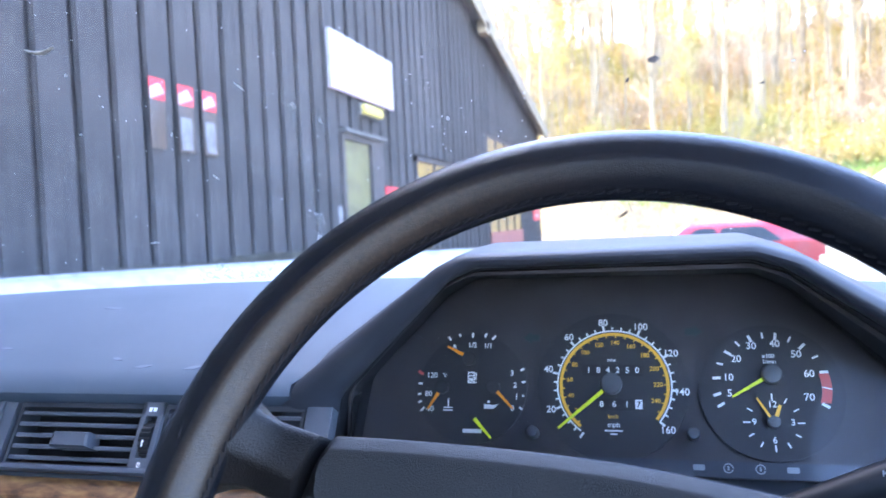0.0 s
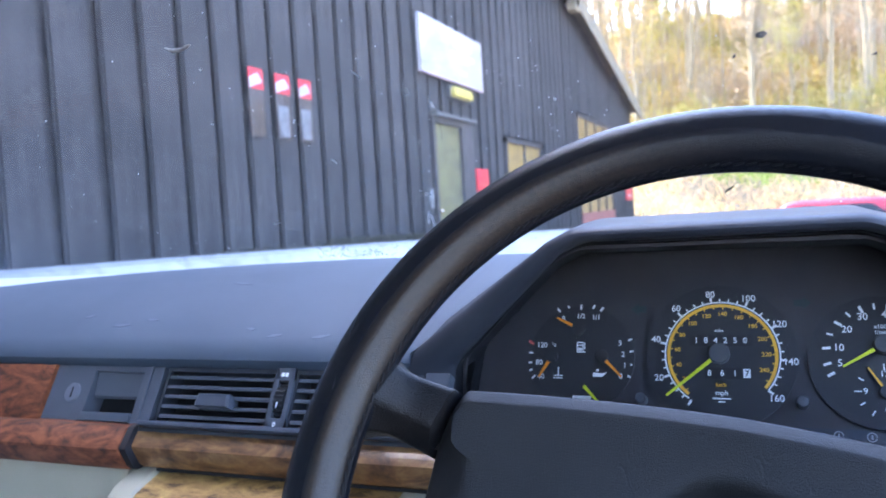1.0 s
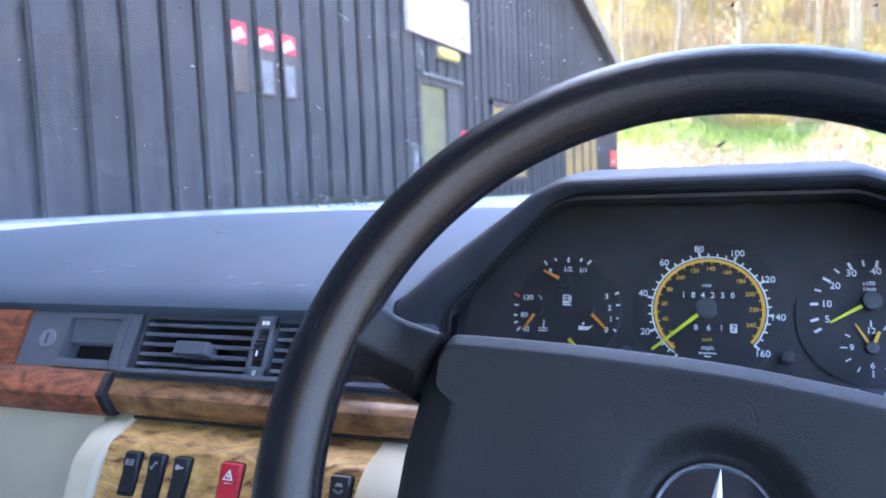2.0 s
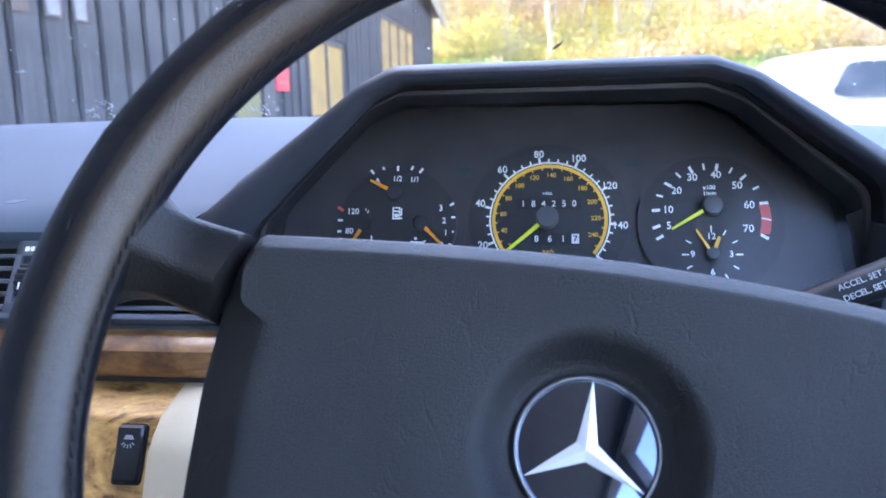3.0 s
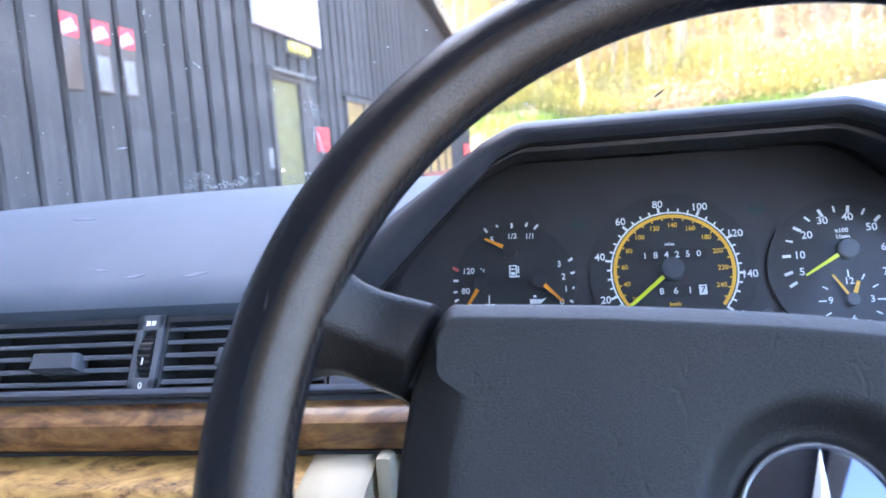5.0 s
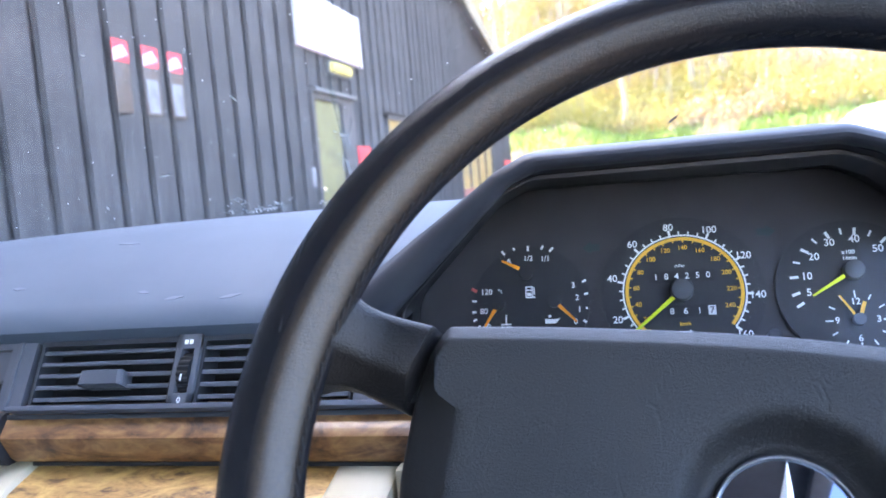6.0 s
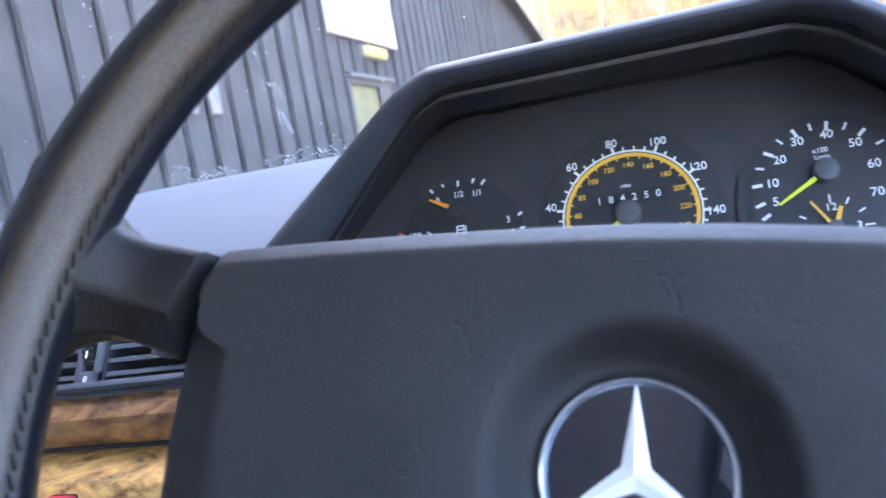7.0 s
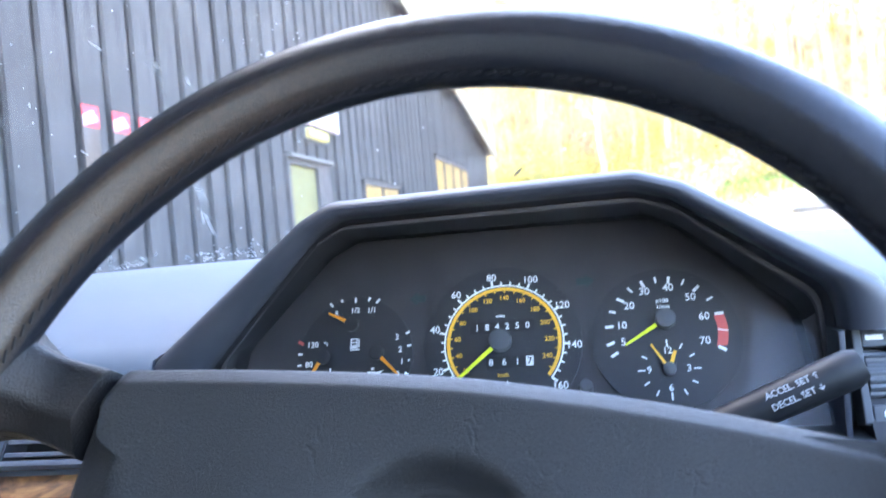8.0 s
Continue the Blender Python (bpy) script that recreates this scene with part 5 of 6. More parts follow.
rocker(-0.4375, M_SWITCH, "black rocker switch with a heated window symbol", 0.0145, mark_heater)
rocker(-0.4130, M_SWITCH, "black rocker switch with a headrest symbol", 0.0145, mark_hook)
rocker(-0.3885, M_SWITCH, "black rocker switch with a lock symbol", 0.0145, mark_key)
rocker(-0.3420, M_HAZARD, "red hazard rocker switch with a white triangle", 0.0185, mark_triangle)
rocker(-0.2475, M_SWITCH, "black rocker switch with a cabin lamp symbol", 0.0165, mark_lamp)
for x, r in ((-0.4480, 0.0105), (-0.4080, 0.0165)):
    kn = thing("rotary_knob", CFR @ Matrix.Translation((x, -0.0680 if r > 0.012 else -0.060, 0)), "round black rotary knob in the burl panel", "knob", "console knobs")
    part("skirt", slab(circle(0, 0, r, 40), -0.002, 0.004, 0.001), M_BLACK, kn)
    part("cap", slab(circle(0, 0, r * 0.78, 40), 0.004, 0.014, 0.0015), M_SWITCH, kn)
    part("pointer", box(-0.0006, 0.0006, r * 0.2, r * 0.7, 0.014, 0.0143), M_WHITE, kn, smooth=False)

# driver's side fascia and vent at the door
dv = thing("driver_fascia", pose(0.30, 0.66, 0.80), "black fascia panel beside the gauges with an end air vent", "fascia")
bpy.context.view_layer.update()
part("panel", local(box(0.2075, CAR_R, 0.674, 0.690, 0.815, 0.935, 0.003), dv), M_BLACK, dv)
RV = axes((0.2125, 0.650, 0.866), (1, 0, 0), (0, 0.26, 0.9656), (0, -0.9656, 0.26))
ev = thing("end_air_vent", RV, "black end air vent with ribbed thumbwheel beside the gauges", "air vent")
bm = box(0, 0.005, 0, 0.056, -0.012, 0.006, 0.001)
box(0.0185, 0.0225, 0, 0.056, -0.012, 0.006, 0.001, bm)
box(0.005, 0.0185, 0.044, 0.056, -0.012, 0.006, 0.001, bm)
box(0.005, 0.0185, 0, 0.011, -0.012, 0.006, 0.001, bm)
part("surround", bm, M_BLACK, ev, smooth=False)
bm = ribbed_wheel(0.0056, 0.018, 0.0275, -0.0095, 0.0178)
part("wheel", bm, M_GREY, ev, "ribbed thumbwheel", smooth=False)
part("vent_mark", box(0.007, 0.0165, 0.0480, 0.0510, 0.006, 0.0064), M_WHITE, ev, "white vent symbol", smooth=False)
part("zero_mark", lettering(bmesh.new(), "0", 0.006, pose(0.012, 0.0055, 0.0062), 0.0001), M_WHITE, ev, smooth=False)
bm = box(0.0225, 0.17, 0, 0.004, -0.012, 0.004)
box(0.0225, 0.17, 0.052, 0.056, -0.012, 0.004, 0, bm)
box(0.166, 0.17, 0, 0.056, -0.012, 0.004, 0, bm)
part("frame", bm, M_BLACK, ev, smooth=False)
for k in range(5):
    part("slat", box(0.0225, 0.166, 0.007 + 0.0095 * k, 0.0090 + 0.0095 * k, -0.010, 0.001), M_BLACK, ev, smooth=False)

# ---------------------------------------------------------------- bits on the windscreen
GU, GV = Vector((1, 0, 0)), Vector((0, -1 / 1.065, 1)).normalized()
GN = GU.cross(GV)
M_LEAF = material("dry_leaf_bits", (0.05, 0.04, 0.03), 0.8)
M_TWIG = material("pale_twig", (0.30, 0.28, 0.24), 0.8, 0, (0.16, 0.15, 0.13), 300)


def on_glass(x, z, n=-0.0015):
    return axes(Vector((x, glass_y(z), z)) + GN * n, GU, GV, GN)


tw_ = thing("twig", on_glass(-0.466, 1.209), "small pale twig stuck to the windscreen", "twig")
bm = tube(bmesh.new(), [(-0.015, 0.003, 0), (-0.009, -0.001, 0), (0.0, -0.002, 0), (0.007, -0.0008, 0), (0.015, 0.0015, 0)], [0.0004, 0.0018, 0.0022, 0.0018, 0.0003], 8)
part("stem", bm, M_TWIG, tw_)
bm = tube(bmesh.new(), [(0.004, -0.001, 0), (0.009, 0.0018, 0), (0.014, 0.0022, 0)], [0.0008, 0.0006, 0.0003], 6)
part("shoot", bm, M_TWIG, tw_)
for x, z, pts in ((0.039, 1.160, ((-0.004, -0.002), (0.001, -0.003), (0.0045, 0.0005), (0.0015, 0.0032), (-0.0042, 0.0014))),
                  (0.019, 1.148, ((-0.0018, -0.002), (0.001, -0.001), (0.0016, 0.003), (-0.0006, 0.001))),
                  (0.009, 1.046, ((-0.0048, -0.0045), (-0.002, -0.003), (0.002, 0.0006), (0.0042, 0.0046), (0.0005, 0.0022), (-0.003, -0.001))),
                  (0.116, 1.139, ((-0.002, -0.0008), (0.0018, -0.0012), (0.0018, 0.0012)))):
    t = thing("leaf_fragment", on_glass(x, z), "dark dry leaf fragment stuck to the windscreen", "leaf", "bits on the windscreen")
    part("blade", slab(list(pts), -0.0003, 0.0003), M_LEAF, t, smooth=False)
M_SPECK = material("pale_dried_speck", (0.62, 0.63, 0.64), 0.8)
bm = bmesh.new()
rs = random.Random(4)
for k in range(260):
    x = rs.uniform(-0.75, 0.3)
    z = 1.0 + 0.28 * rs.random() ** 1.3
    m = on_glass(x, z, -0.0005)
    r = rs.uniform(0.0003, 0.0008) * (2.0 if rs.random() < 0.06 else 1)
    e = rs.uniform(0.6, 1.6)
    bm.faces.new([bm.verts.new(m @ Vector((r * e * math.cos(a), r / e * math.sin(a), 0))) for a in [i * math.pi / 3 for i in range(6)]])
solid("windscreen_specks", bm, M_SPECK, "scatter of pale dried specks on the windscreen", "dirt", kind="stuff", smooth=False)
bm = bmesh.new()
for x, z, l, a in ((-0.477, 1.040, 0.006, 5), (-0.48, 1.145, 0.002, 0), (-0.387, 1.139, 0.003, 60), (-0.566 + 0.2, 1.10, 0.004, 120), (-0.30, 1.17, 0.006, 125)):
    m = on_glass(x, z, -0.0006) @ pose(0, 0, 0, 0, 0, a)
    bm.faces.new([bm.verts.new(m @ Vector(p)) for p in ((-l, -0.0006, 0), (0, -0.0011, 0), (l, -0.0003, 0), (l * 0.4, 0.0009, 0), (-l, 0.0006, 0))])
solid("windscreen_scratches", bm, M_SPECK, "few longer pale marks on the windscreen", "dirt", kind="stuff", smooth=False)
# dried runs of rain on the glass
smear = bmesh.new()
for x0, z0, x1, z1, wd in ((-0.262, 1.155, -0.281, 1.040, 0.0035), (-0.276, 1.120, -0.286, 1.020, 0.0016), (-0.268, 1.075, -0.292, 1.030, 0.0012), (-0.236, 1.150, -0.244, 1.110, 0.0020)):
    edge = []
    for i in range(13):
        f = i / 12
        c = Vector((x0 + (x1 - x0) * f + 0.0022 * math.sin(5 * f + x0 * 90), 0, z0 + (z1 - z0) * f))
        w = wd * (0.35 + 0.65 * abs(math.sin(3.1 * f + 0.6 + x1 * 40)))
        edge.append([smear.verts.new(on_glass(c.x + s_ * w, c.z, -0.0004) @ Vector((0, 0, 0))) for s_ in (-1, 1)])
    for (a, b), (c, d) in zip(edge, edge[1:]):
        smear.faces.new((a, b, d, c))
sm = part("rain_smear", local(smear, screen), M_SMEAR, screen, "pale dried runs of rain", smooth=False)
sm.visible_shadow = False
# crust of dried dirt along the foot of the glass, and flakes higher up
crust = bmesh.new()
rc = random.Random(31)


def flake(x, z, size):
    m = on_glass(x, z, -0.0007) @ pose(0, 0, 0, 0, 0, rc.uniform(0, 360))
    n = rc.randint(5, 8)
    crust.faces.new([crust.verts.new(m @ Vector((size * rc.uniform(0.5, 1.2) * math.cos(2 * math.pi * i / n), size * rc.uniform(0.35, 0.8) * math.sin(2 * math.pi * i / n), 0))) for i in range(n)])


for k in range(300):
    x = rc.choice((rc.uniform(-0.448, -0.36), rc.uniform(-0.448, -0.245)))
    lump = 0.4 + 0.6 * abs(math.sin(41 * x) * math.sin(97 * x + 1.0))
    flake(x, 0.996 + 0.017 * lump * rc.random() ** 1.2, rc.uniform(0.0008, 0.0024))
for k in range(90):
    flake(rc.gauss(-0.135, 0.035), rc.gauss(1.128, 0.022), rc.uniform(0.0005, 0.0016) * (2.0 if rc.random() < 0.10 else 1))
for k in range(60):
    f = rc.random()
    flake(-0.262 - 0.022 * f + rc.gauss(0, 0.006), 1.165 - 0.13 * f, rc.uniform(0.0005, 0.0017))
cr = part("dirt_crust", local(crust, screen), M_CRUST, screen, "pale dried dirt at the foot of the glass", smooth=False)
cr.visible_shadow = False
# pale scuffs on the dash pad
M_SCUFF = material("pale_scuff", (0.155, 0.180, 0.222), 0.7)


def pad_z(x, y):
    for (y0, z0), (y1, z1) in zip(DASH_PROFILE[2:], DASH_PROFILE[3:]):
        if y0 <= y <= y1:
            z = z0 + (z1 - z0) * (y - y0) / (y1 - y0)
            return dash_z(x, z)
    return 0.99


for x, y, l, a in ((-0.566, 0.676, 0.011, 8), (-0.532, 0.683, 0.007, -5), (-0.375, 0.662, 0.008, 10), (-0.406, 0.670, 0.005, -12), (-0.327, 0.661, 0.009, 12), (-0.62, 0.69, 0.006, 20), (-0.47, 0.75, 0.012, -8)):
    z = pad_z(x, y)
    ty = Vector((0, 0.02, pad_z(x, y + 0.01) - pad_z(x, y - 0.01))).normalized()
    tn = Vector((1, 0, 0)).cross(ty)
    m = axes(Vector((x, y, z)) + tn * 0.0003, (1, 0, 0), ty, tn) @ pose(0, 0, 0, 0, 0, a)
    bm = slab([(l * math.cos(k * math.pi / 6), 0.0016 * math.sin(k * math.pi / 6) * (1 + 0.3 * math.sin(k * 2.3))) for k in range(12)], -0.0003, 0.00015)
    bmesh.ops.transform(bm, matrix=dash.matrix_world.inverted() @ m, verts=bm.verts)
    part("scuff", bm, M_SCUFF, dash, "pale scuff mark", smooth=False)


# ---------------------------------------------------------------- parked cars
M_RED = material("red_car_paint", (0.28, 0.005, 0.014), 0.3, coat=0.8)
M_OFFW = material("off_white_car_paint", (0.32, 0.30, 0.25), 0.3, coat=0.8)
M_CARGLASS = material("tinted_car_window", (0.020, 0.026, 0.034), 0.15, spec=0.25)
M_TYRE = material("tyre_rubber", (0.02, 0.02, 0.02), 0.8)
M_ALLOY = material("alloy_wheel", (0.55, 0.55, 0.56), 0.3, 0.8)
M_HEADL = material("headlamp_lens", (0.85, 0.80, 0.70), 0.15)
M_BUMP = material("dark_bumper", (0.05, 0.05, 0.06), 0.6)


def parked_car(name, m, label, paint, length, width, belt, roof, low, glass, side_windows):
    """low: side profile of the body below the belt, glass: (x at belt, x at roof) for front and rear of the cabin; front is +x."""
    t = thing(name, m, label, "car", "parked cars")
    hw = width / 2
    prof = rounded(low, 0.07, 3)
    rings = []
    for f, ins in ((-1, 0.07), (-0.97, 0.02), (-0.9, 0.0), (0.9, 0.0), (0.97, 0.02), (1, 0.07)):
        cz = 0.55
        rings.append([(x * (1 - ins * 0.25), f * hw, cz + (z - cz) * (1 - ins * 0.9)) for x, z in prof])
    part("body", loft(bmesh.new(), rings), paint, t)
    (fb, fr), (rb, rr) = glass
    rings = []
    for k in range(6):
        f = k / 5
        z = belt + (roof - belt) * math.sin(f * math.pi / 2)
        x1, x0 = fb + (fr - fb) * f ** 1.3, rb + (rr - rb) * f ** 1.3
        w = hw * (0.96 - 0.20 * f ** 1.5)
        rings.append([(x, y, z) for x, y in rounded([(x0, -w), (x1, -w), (x1, w), (x0, w)], 0.16, 4)])
    part("cabin", loft(bmesh.new(), rings), paint, t)
    for sx in (-1, 1):
        for (x0, x1, x2, x3) in side_windows:
            z0, z1 = belt + 0.02, roof - 0.12

            def flank(z):
                f = math.asin(min((z - belt) / (roof - belt), 1)) * 2 / math.pi
                return sx * hw * (0.96 - 0.20 * f ** 1.5)

            bm = bmesh.new()
            pts = rounded([(x0, 0), (x1, 0), (x2, 1), (x3, 1)], 0.20, 5)
            loft(bm, [[(x, flank(z0 + (z1 - z0) * v) + sx * o, z0 + (z1 - z0) * v) for x, v in pts] for o in (-0.02, 0.02)])
            part("side_window", bm, M_CARGLASS, t, "tinted side window")
    for (xb, xr) in ((fb, fr), (rb, rr)):
        s = 1 if xb > 0 else -1
        bm = bmesh.new()
        w0, w1 = hw * 0.80, hw * 0.66
        d = 0.03 * s
        loft(bm, [[(xb + d * 0.6 + o * s, -w0, belt + 0.06), (xb + d * 0.6 + o * s, w0, belt + 0.06), (xr + (xb - xr) * 0.28 + d + o * s, w1, roof - 0.10), (xr + (xb - xr) * 0.28 + d + o * s, -w1, roof - 0.10)] for o in (-0.03, 0.012)])
        part("windscreen" if s > 0 else "rear_window", bm, M_CARGLASS, t, "tinted glass", smooth=False)
    for sx in (-1, 1):
        for wx in (0.31 * length, -0.30 * length):
            wm = axes((wx, sx * (hw - 0.10), 0.31), (1, 0, 0), (0, 0, 1), (0, -1, 0))
            tyre = part("wheel", slab(circle(0, 0, 0.31, 32), -0.10, 0.10, 0.03), M_TYRE, t, "black tyre")
            tyre.matrix_local = wm
            rim_ = part("rim", slab(circle(0, 0, 0.20, 24), -0.105, 0.105, 0.01), M_ALLOY, tyre, "silver rim")
        part("headlamp", box(length / 2 - 0.22, length / 2 - 0.01, sx * hw * 0.72 - 0.16, sx * hw * 0.72 + 0.16, 0.60, 0.74, 0.03), M_HEADL, t, "clear headlamp")
        part("tail_lamp", box(-length / 2 + 0.01, -length / 2 + 0.12, sx * hw * 0.74 - 0.15, sx * hw * 0.74 + 0.15, 0.68, 0.84, 0.03), M_RED, t, "red tail lamp")
    for s in (-1, 1):
        part("bumper", box(s * length / 2 - 0.08, s * length / 2 + 0.05, -hw * 0.92, hw * 0.92, 0.34, 0.52, 0.04), M_BUMP if paint is M_RED else M_ALLOY, t, "bumper")
    return t


parked_car("red_car", pose(1.55, 20.5, -0.70, 0, 0, 180), "bright red hatchback parked below the wooded bank", M_RED, 4.7, 1.75, 0.93, 1.47,
           [(2.35, 0.25), (2.35, 0.68), (2.05, 0.80), (1.25, 0.95), (-1.9, 1.02), (-2.30, 0.95), (-2.35, 0.25)],
           ((1.35, 0.65), (-2.15, -1.10)), ((0.15, 1.12, 0.58, 0.18), (-1.35, 0.07, 0.08, -0.85)))
parked_car("white_car", pose(4.02, 8.9, 0.0, 0, 0, 6), "off-white rounded older saloon parked across the yard", M_OFFW, 4.3, 1.68, 0.98, 1.45,
           [(2.15, 0.25), (2.15, 0.72), (1.7, 0.90), (0.9, 0.98), (-1.2, 1.00), (-2.08, 0.97), (-2.15, 0.80), (-2.15, 0.25)],
           ((0.95, 0.35), (-1.92, -1.42)), ((-1.52, -0.50, -0.52, -1.34), (-0.42, 0.74, 0.32, -0.42)))

# ---------------------------------------------------------------- woods
M_BARK = material("pale_grey_bark", (0.33, 0.26, 0.15), 0.9, 0, (0.24, 0.19, 0.11), 6, stretch=(1, 1, 0.3))


def leaf_material(name, a, b):
    m = material(name, a, 0.7)
    n, link = m.node_tree.nodes, m.node_tree.links.new
    geo = n.new("ShaderNodeNewGeometry")
    mi = n.new("ShaderNodeMix")
    mi.data_type = "RGBA"
    mi.inputs[6].default_value, mi.inputs[7].default_value = (*a, 1), (*b, 1)
    link(geo.outputs["Random Per Island"], mi.inputs[0])
    p = n["Principled BSDF"]
    link(mi.outputs[2], p.inputs["Base Color"])
    tl, ms = n.new("ShaderNodeBsdfTranslucent"), n.new("ShaderNodeMixShader")
    link(mi.outputs[2], tl.inputs[0])
    ms.inputs[0].default_value = 0.45
    link(p.outputs[0], ms.inputs[1])
    link(tl.outputs[0], ms.inputs[2])
    link(ms.outputs[0], n["Material Output"].inputs[0])
    return m


M_GOLD = leaf_material("golden_spring_leaves", (0.45, 0.31, 0.10), (0.36, 0.27, 0.08))
M_TAN = leaf_material("tan_bare_twigs", (0.49, 0.36, 0.20), (0.39, 0.28, 0.155))
M_LIME = leaf_material("lime_green_leaves", (0.30, 0.28, 0.065), (0.40, 0.33, 0.09))
M_GRASS = leaf_material("fresh_grass", (0.13, 0.22, 0.03), (0.22, 0.27, 0.05))
M_DRY = leaf_material("dry_pale_grass", (0.125, 0.110, 0.078), (0.085, 0.080, 0.056))


def leaf(bm, p, s, rs):
    a, b = Vector((rs.gauss(0, 1), rs.gauss(0, 1), rs.gauss(0, 1))).normalized(), Vector((rs.gauss(0, 1), rs.gauss(0, 1), rs.gauss(0, 1)))
    b = (b - a * a.dot(b)).normalized()
    bm.faces.new([bm.verts.new(p + a * s * u + b * s * 0.6 * v) for u, v in ((-1, 0), (0, -0.8), (1, 0), (0, 0.8))])


def tree_meshes(seed, h, spread, leaves, size, bare):
    """Trunk with limbs and twigs as one mesh, and its scatter of leaves as another."""
    rs = random.Random(seed)
    wood, crown = bmesh.new(), bmesh.new()
    path, p = [], Vector((0, 0, 0))
    for i in range(9):
        path.append(tuple(p))
        p = p + Vector((rs.gauss(0, 0.10), rs.gauss(0, 0.10), h / 8))
    r0 = h * 0.013
    tube(wood, path, [r0 * (1 - 0.88 * i / 8) for i in range(9)], 7)
    tips = []
    for k in range(26):
        f = 0.25 + 0.73 * (k + rs.random()) / 26
        i = min(int(f * 8), 7)
        base = Vector(path[i]).lerp(Vector(path[i + 1]), f * 8 - i)
        az = rs.uniform(0, 2 * math.pi)
        ln = spread * (1.15 - 0.75 * f) * rs.uniform(0.6, 1.15)
        d = Vector((math.cos(az), math.sin(az), rs.uniform(0.5, 1.3))).normalized()
        mid, end = base + d * ln * 0.5, base + d * ln + Vector((0, 0, 0.15 * ln))
        tube(wood, [tuple(base), tuple(mid), tuple(end)], [r0 * 0.34 * (1.1 - f), r0 * 0.2 * (1.1 - f), 0.006], 5)
        for q in range(5):
            st = base.lerp(end, rs.uniform(0.3, 1.0))
            e = st + Vector((rs.gauss(0, 1), rs.gauss(0, 1), rs.uniform(0.3, 1.6))).normalized() * ln * rs.uniform(0.25, 0.5)
            tube(wood, [tuple(st), tuple(e)], [0.014, 0.005], 3)
            tips += [st.lerp(e, 0.5), e]
    for k in range(leaves):
        c = rs.choice(tips)
        leaf(crown, c + Vector((rs.gauss(0, 0.28), rs.gauss(0, 0.28), rs.gauss(0, 0.28))), size * rs.uniform(0.6, 1.4), rs)
    return wood, crown


KINDS = [(11, 13, 3.0, 1500, 0.10, M_GOLD, "slender tree with golden spring leaf on the bank"), (12, 15, 2.6, 700, 0.09, M_TAN, "tall bare tan-twigged tree on the bank"),
         (13, 9, 2.8, 1700, 0.11, M_LIME, "young lime-green leafing tree on the bank"), (14, 16, 3.2, 800, 0.09, M_TAN, "tall grey-barked tree with bare twigs")]
made = []
woods_spots = []
rt = random.Random(21)
for k in range(230):
    y = 43.0 + 42 * (k / 230) ** 0.9 + rt.uniform(-1.5, 2)
    x = rt.uniform(-9 - 0.15 * y, 6 + 0.48 * y)
    woods_spots.append((x, y, rt.choice((0, 0, 1, 1, 1, 3, 3, 2)), rt.uniform(0.75, 1.2), rt.uniform(0, 360)))
woods_spots.sort(key=lambda s: s[1])
TEMPL = []
for seed, h, sp, nl, sz, mat, lab in KINDS:
    w, c = tree_meshes(seed, h, sp, nl, sz, mat)
    TEMPL.append((w, c, mat, lab))
first = {}
rest = [s for s in woods_spots]
near = rest[:46]
for x, y, kd, sc, az in near:
    m = pose(x, y, ground_height(x, y) - 0.1, 0, 0, az)
    if kd not in first:
        w, c, mat, lab = TEMPL[kd]
        t = thing("tree", m, lab, "tree", "trees on the bank")
        t.scale = (sc,) * 3
        part("trunk", w.copy(), M_BARK, t, "pale grey-brown trunk and limbs")
        part("crown", c.copy(), mat, t, "thin uneven crown", smooth=False)
        first[kd] = t
    else:
        copy_thing(first[kd], m).scale = (sc,) * 3
wood_me, crown_me = {}, {}
for kd, (w, c, mat, lab) in enumerate(TEMPL):
    wood_me[kd], crown_me[kd] = bpy.data.meshes.new("w"), bpy.data.meshes.new("c")
    w.to_mesh(wood_me[kd])
    c.to_mesh(crown_me[kd])
stuff_w, stuff_c = bmesh.new(), {0: bmesh.new(), 1: bmesh.new(), 2: bmesh.new()}
for x, y, kd, sc, az in rest[46:]:
    m = pose(x, y, ground_height(x, y) - 0.1, 0, 0, az) @ Matrix.Scale(sc, 4)
    for src, dst in ((wood_me[kd], stuff_w), (crown_me[kd], stuff_c[min(kd, 2) if kd != 3 else 1])):
        me = src.copy()
        me.transform(m)
        dst.from_mesh(me)
        bpy.data.meshes.remove(me)
solid("far_wood_trunks", stuff_w, M_BARK, "dense far trunks and limbs of the wood", "woods", kind="stuff", smooth=False)
for kd, lab in ((0, "golden"), (1, "tan twiggy"), (2, "lime-green")):
    solid("far_wood_crowns", stuff_c[kd], (M_GOLD, M_TAN, M_LIME)[kd], "%s crowns of the far wood behind the bank" % lab, "woods", kind="stuff", smooth=False)

# grass band and brush at the foot of the bank
rg = random.Random(5)
bm, bd = bmesh.new(), bmesh.new()
for k in range(9000):
    x, y = rg.uniform(-7, 28), rg.choice((rg.gauss(40.2, 0.9), rg.gauss(40.2, 0.9), rg.uniform(33, 39)))
    z = ground_height(x, y)
    h = rg.uniform(0.15, 0.55)
    w = rg.uniform(0.03, 0.08)
    a = rg.uniform(0, math.pi)
    dx, dy = w * math.cos(a), w * math.sin(a)
    lx, ly = rg.gauss(0, 0.12), rg.gauss(0, 0.12)
    b = bm if y > 38 - 0.12 * x and noise.noise((x * 0.35, y * 0.3, 3)) > -0.25 else bd
    b.faces.new([b.verts.new(q) for q in ((x - dx, y - dy, z - 0.05), (x + dx, y + dy, z - 0.05), (x + lx, y + ly, z + h))])
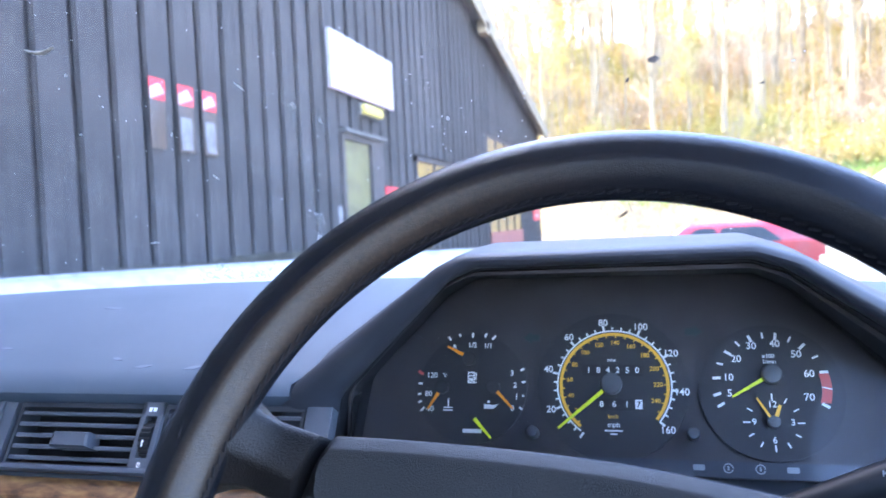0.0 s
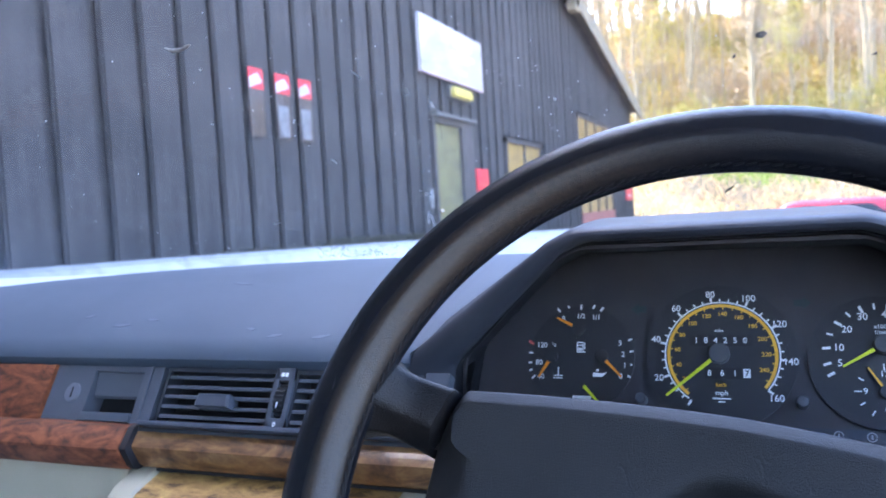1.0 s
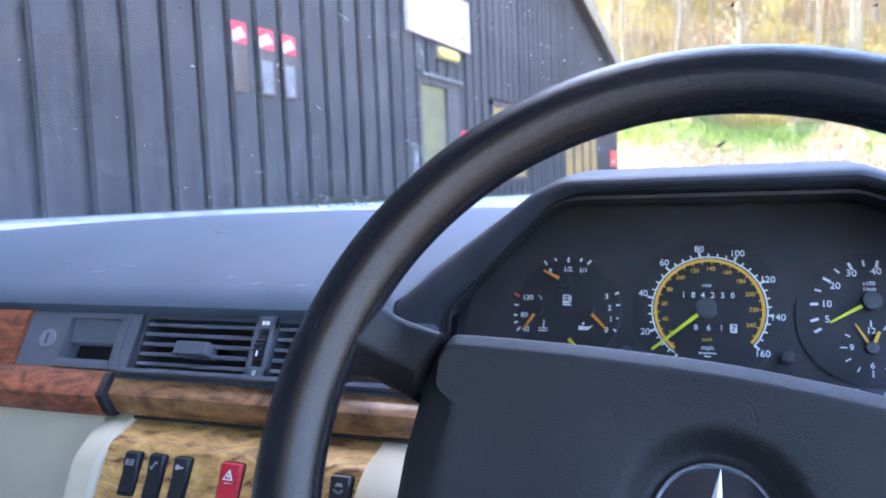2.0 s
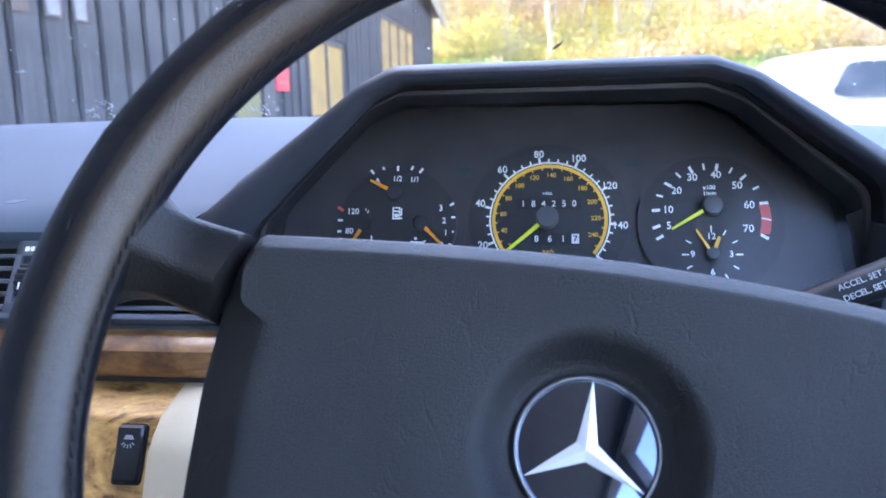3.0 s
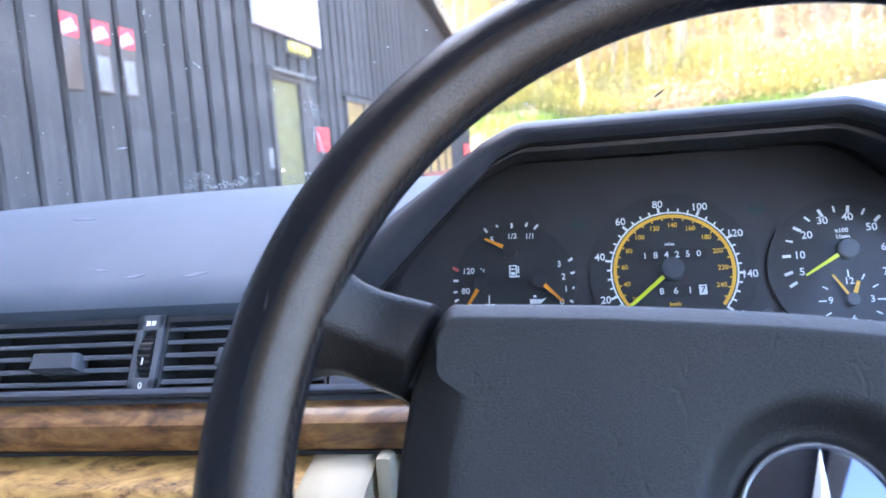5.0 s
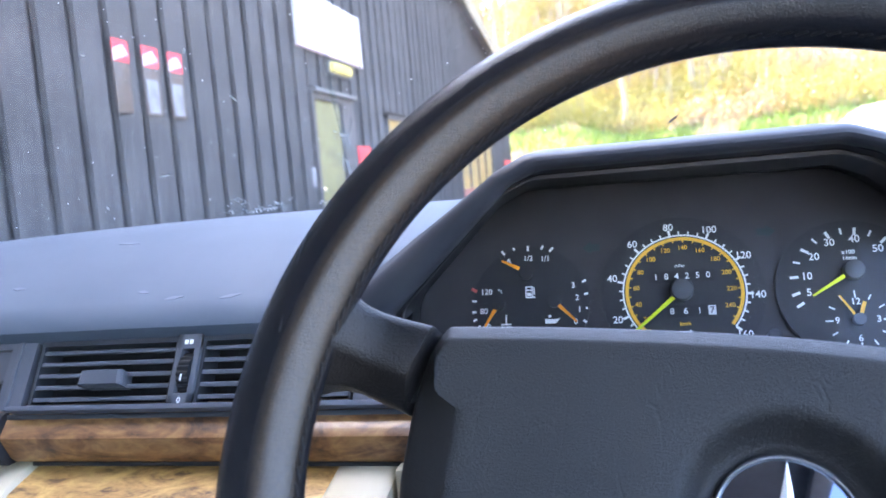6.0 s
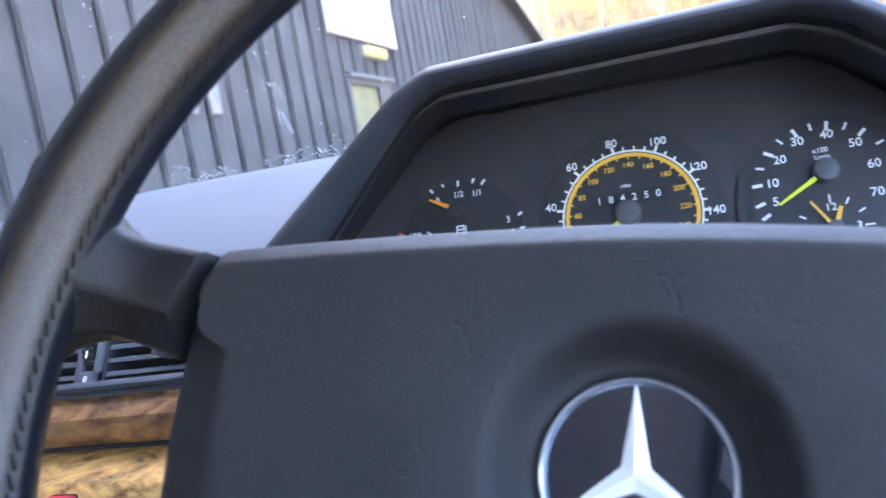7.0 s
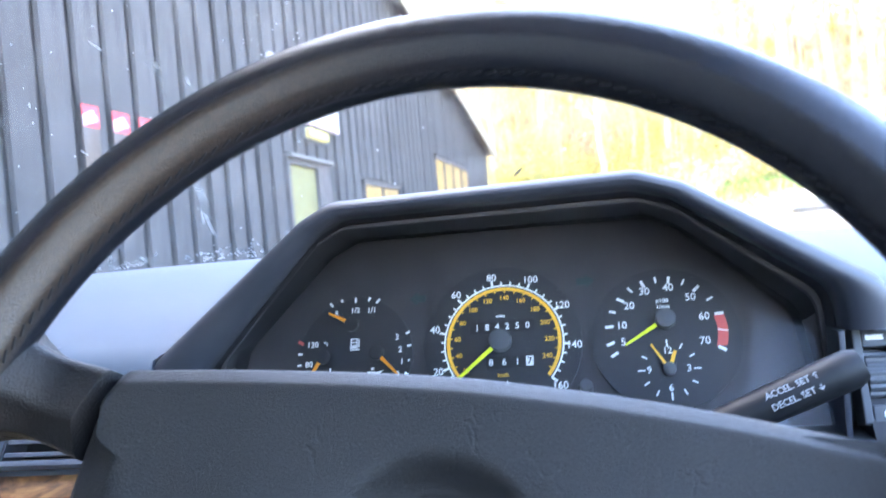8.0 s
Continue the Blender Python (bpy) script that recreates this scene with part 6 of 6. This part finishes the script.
solid("bank_grass", bm, M_GRASS, "patchy fresh green grass along the foot of the bank", "grass", kind="stuff", smooth=False)
solid("bank_dry_grass", bd, M_TAN, "dry tan brush along the foot of the bank", "grass", kind="stuff", smooth=False)
# tall yellow brush that fills the bank between the trees
brush = {0: bmesh.new(), 1: bmesh.new(), 2: bmesh.new()}
for k in range(24000):
    x = rg.uniform(-10, 32)
    y = 41.5 - 0.08 * max(x, -3) + 26 * rg.random() ** 1.3
    z = ground_height(x, y)
    h = rg.uniform(0.5, 2.6) * (0.6 + 0.5 * noise.noise((x * 0.25, y * 0.25, 7)))
    tone = noise.noise((x * 0.12, y * 0.15, 1)) + rg.uniform(-0.25, 0.25)
    b = brush[1 if tone < -0.08 else (2 if tone > 0.22 else 0)]
    for q in range(4):
        p = Vector((x + rg.gauss(0, 0.2), y + rg.gauss(0, 0.2), z + h * (0.25 + 0.25 * q)))
        leaf(b, p, rg.uniform(0.07, 0.17), rg)
    b.faces.new([b.verts.new(q) for q in ((x - 0.03, y, z - 0.1), (x + 0.03, y, z - 0.1), (x + rg.gauss(0, 0.2), y, z + h))])
for k in range(5200):
    x = rg.uniform(-8, 30)
    y = rg.uniform(31.8, 39.2) - 0.12 * max(x, -3)
    z = ground_height(x, y)
    h = rg.uniform(0.15, 0.7) * (0.5 + 0.7 * abs(noise.noise((x * 0.4, y * 0.4, 9))))
    for q in range(3):
        leaf(brush[1 if rg.random() < 0.86 else 2], Vector((x + rg.gauss(0, 0.15), y + rg.gauss(0, 0.15), z + h * (0.2 + 0.35 * q))), rg.uniform(0.04, 0.10), rg)
for kd, lab in ((0, "golden"), (1, "tan"), (2, "lime-green")):
    solid("bank_brush", brush[kd], (M_GOLD, M_TAN, M_LIME)[kd], "%s leafing brush over the bank" % lab, "bushes", kind="stuff", smooth=False)
# slender bare saplings between the bushes
poles = bmesh.new()
for k in range(420):
    x = rg.uniform(-9, 30)
    y = 41.8 - 0.08 * max(x, -3) + 20 * rg.random() ** 1.2
    z = ground_height(x, y) - 0.1
    h, w = rg.uniform(2.5, 7.5), rg.uniform(0.02, 0.055)
    lx, ly = rg.gauss(0, 0.05) * h, rg.gauss(0, 0.05) * h
    tube(poles, [(x, y, z), (x + lx * 0.4, y + ly * 0.4, z + h * 0.5), (x + lx, y + ly, z + h)], [w, w * 0.7, w * 0.25], 5)
solid("bank_saplings", poles, M_BARK, "slender pale bare saplings on the bank", "saplings", kind="stuff", smooth=False)
bm = bmesh.new()
for k in range(2600):
    x, y = WALL_X + 0.06 + abs(rg.gauss(0, 0.06)), rg.choice((rg.gauss(7.0, 0.5), rg.gauss(8.3, 0.35), rg.uniform(4.5, 8.8), rg.gauss(11.3, 0.4)))
    z = ground_height(x, y)
    h = rg.uniform(0.02, 0.08) * (1.0 if y > 6 else 0.4)
    w = rg.uniform(0.003, 0.009)
    a = rg.uniform(0, math.pi)
    dx, dy = w * math.cos(a), w * math.sin(a)
    lx, ly = rg.gauss(0.03, 0.04), rg.gauss(0, 0.08)
    bm.faces.new([bm.verts.new(q) for q in ((x - dx, y - dy, z - 0.02), (x + dx, y + dy, z - 0.02), (x + lx + dx * 0.4, y + ly, z + h), (x + lx - dx * 0.4, y + ly - dy * 0.3, z + h * 0.9))])
solid("wall_foot_grass", bm, M_DRY, "pale dry grass tufts at the foot of the barn wall", "grass", kind="stuff", smooth=False)
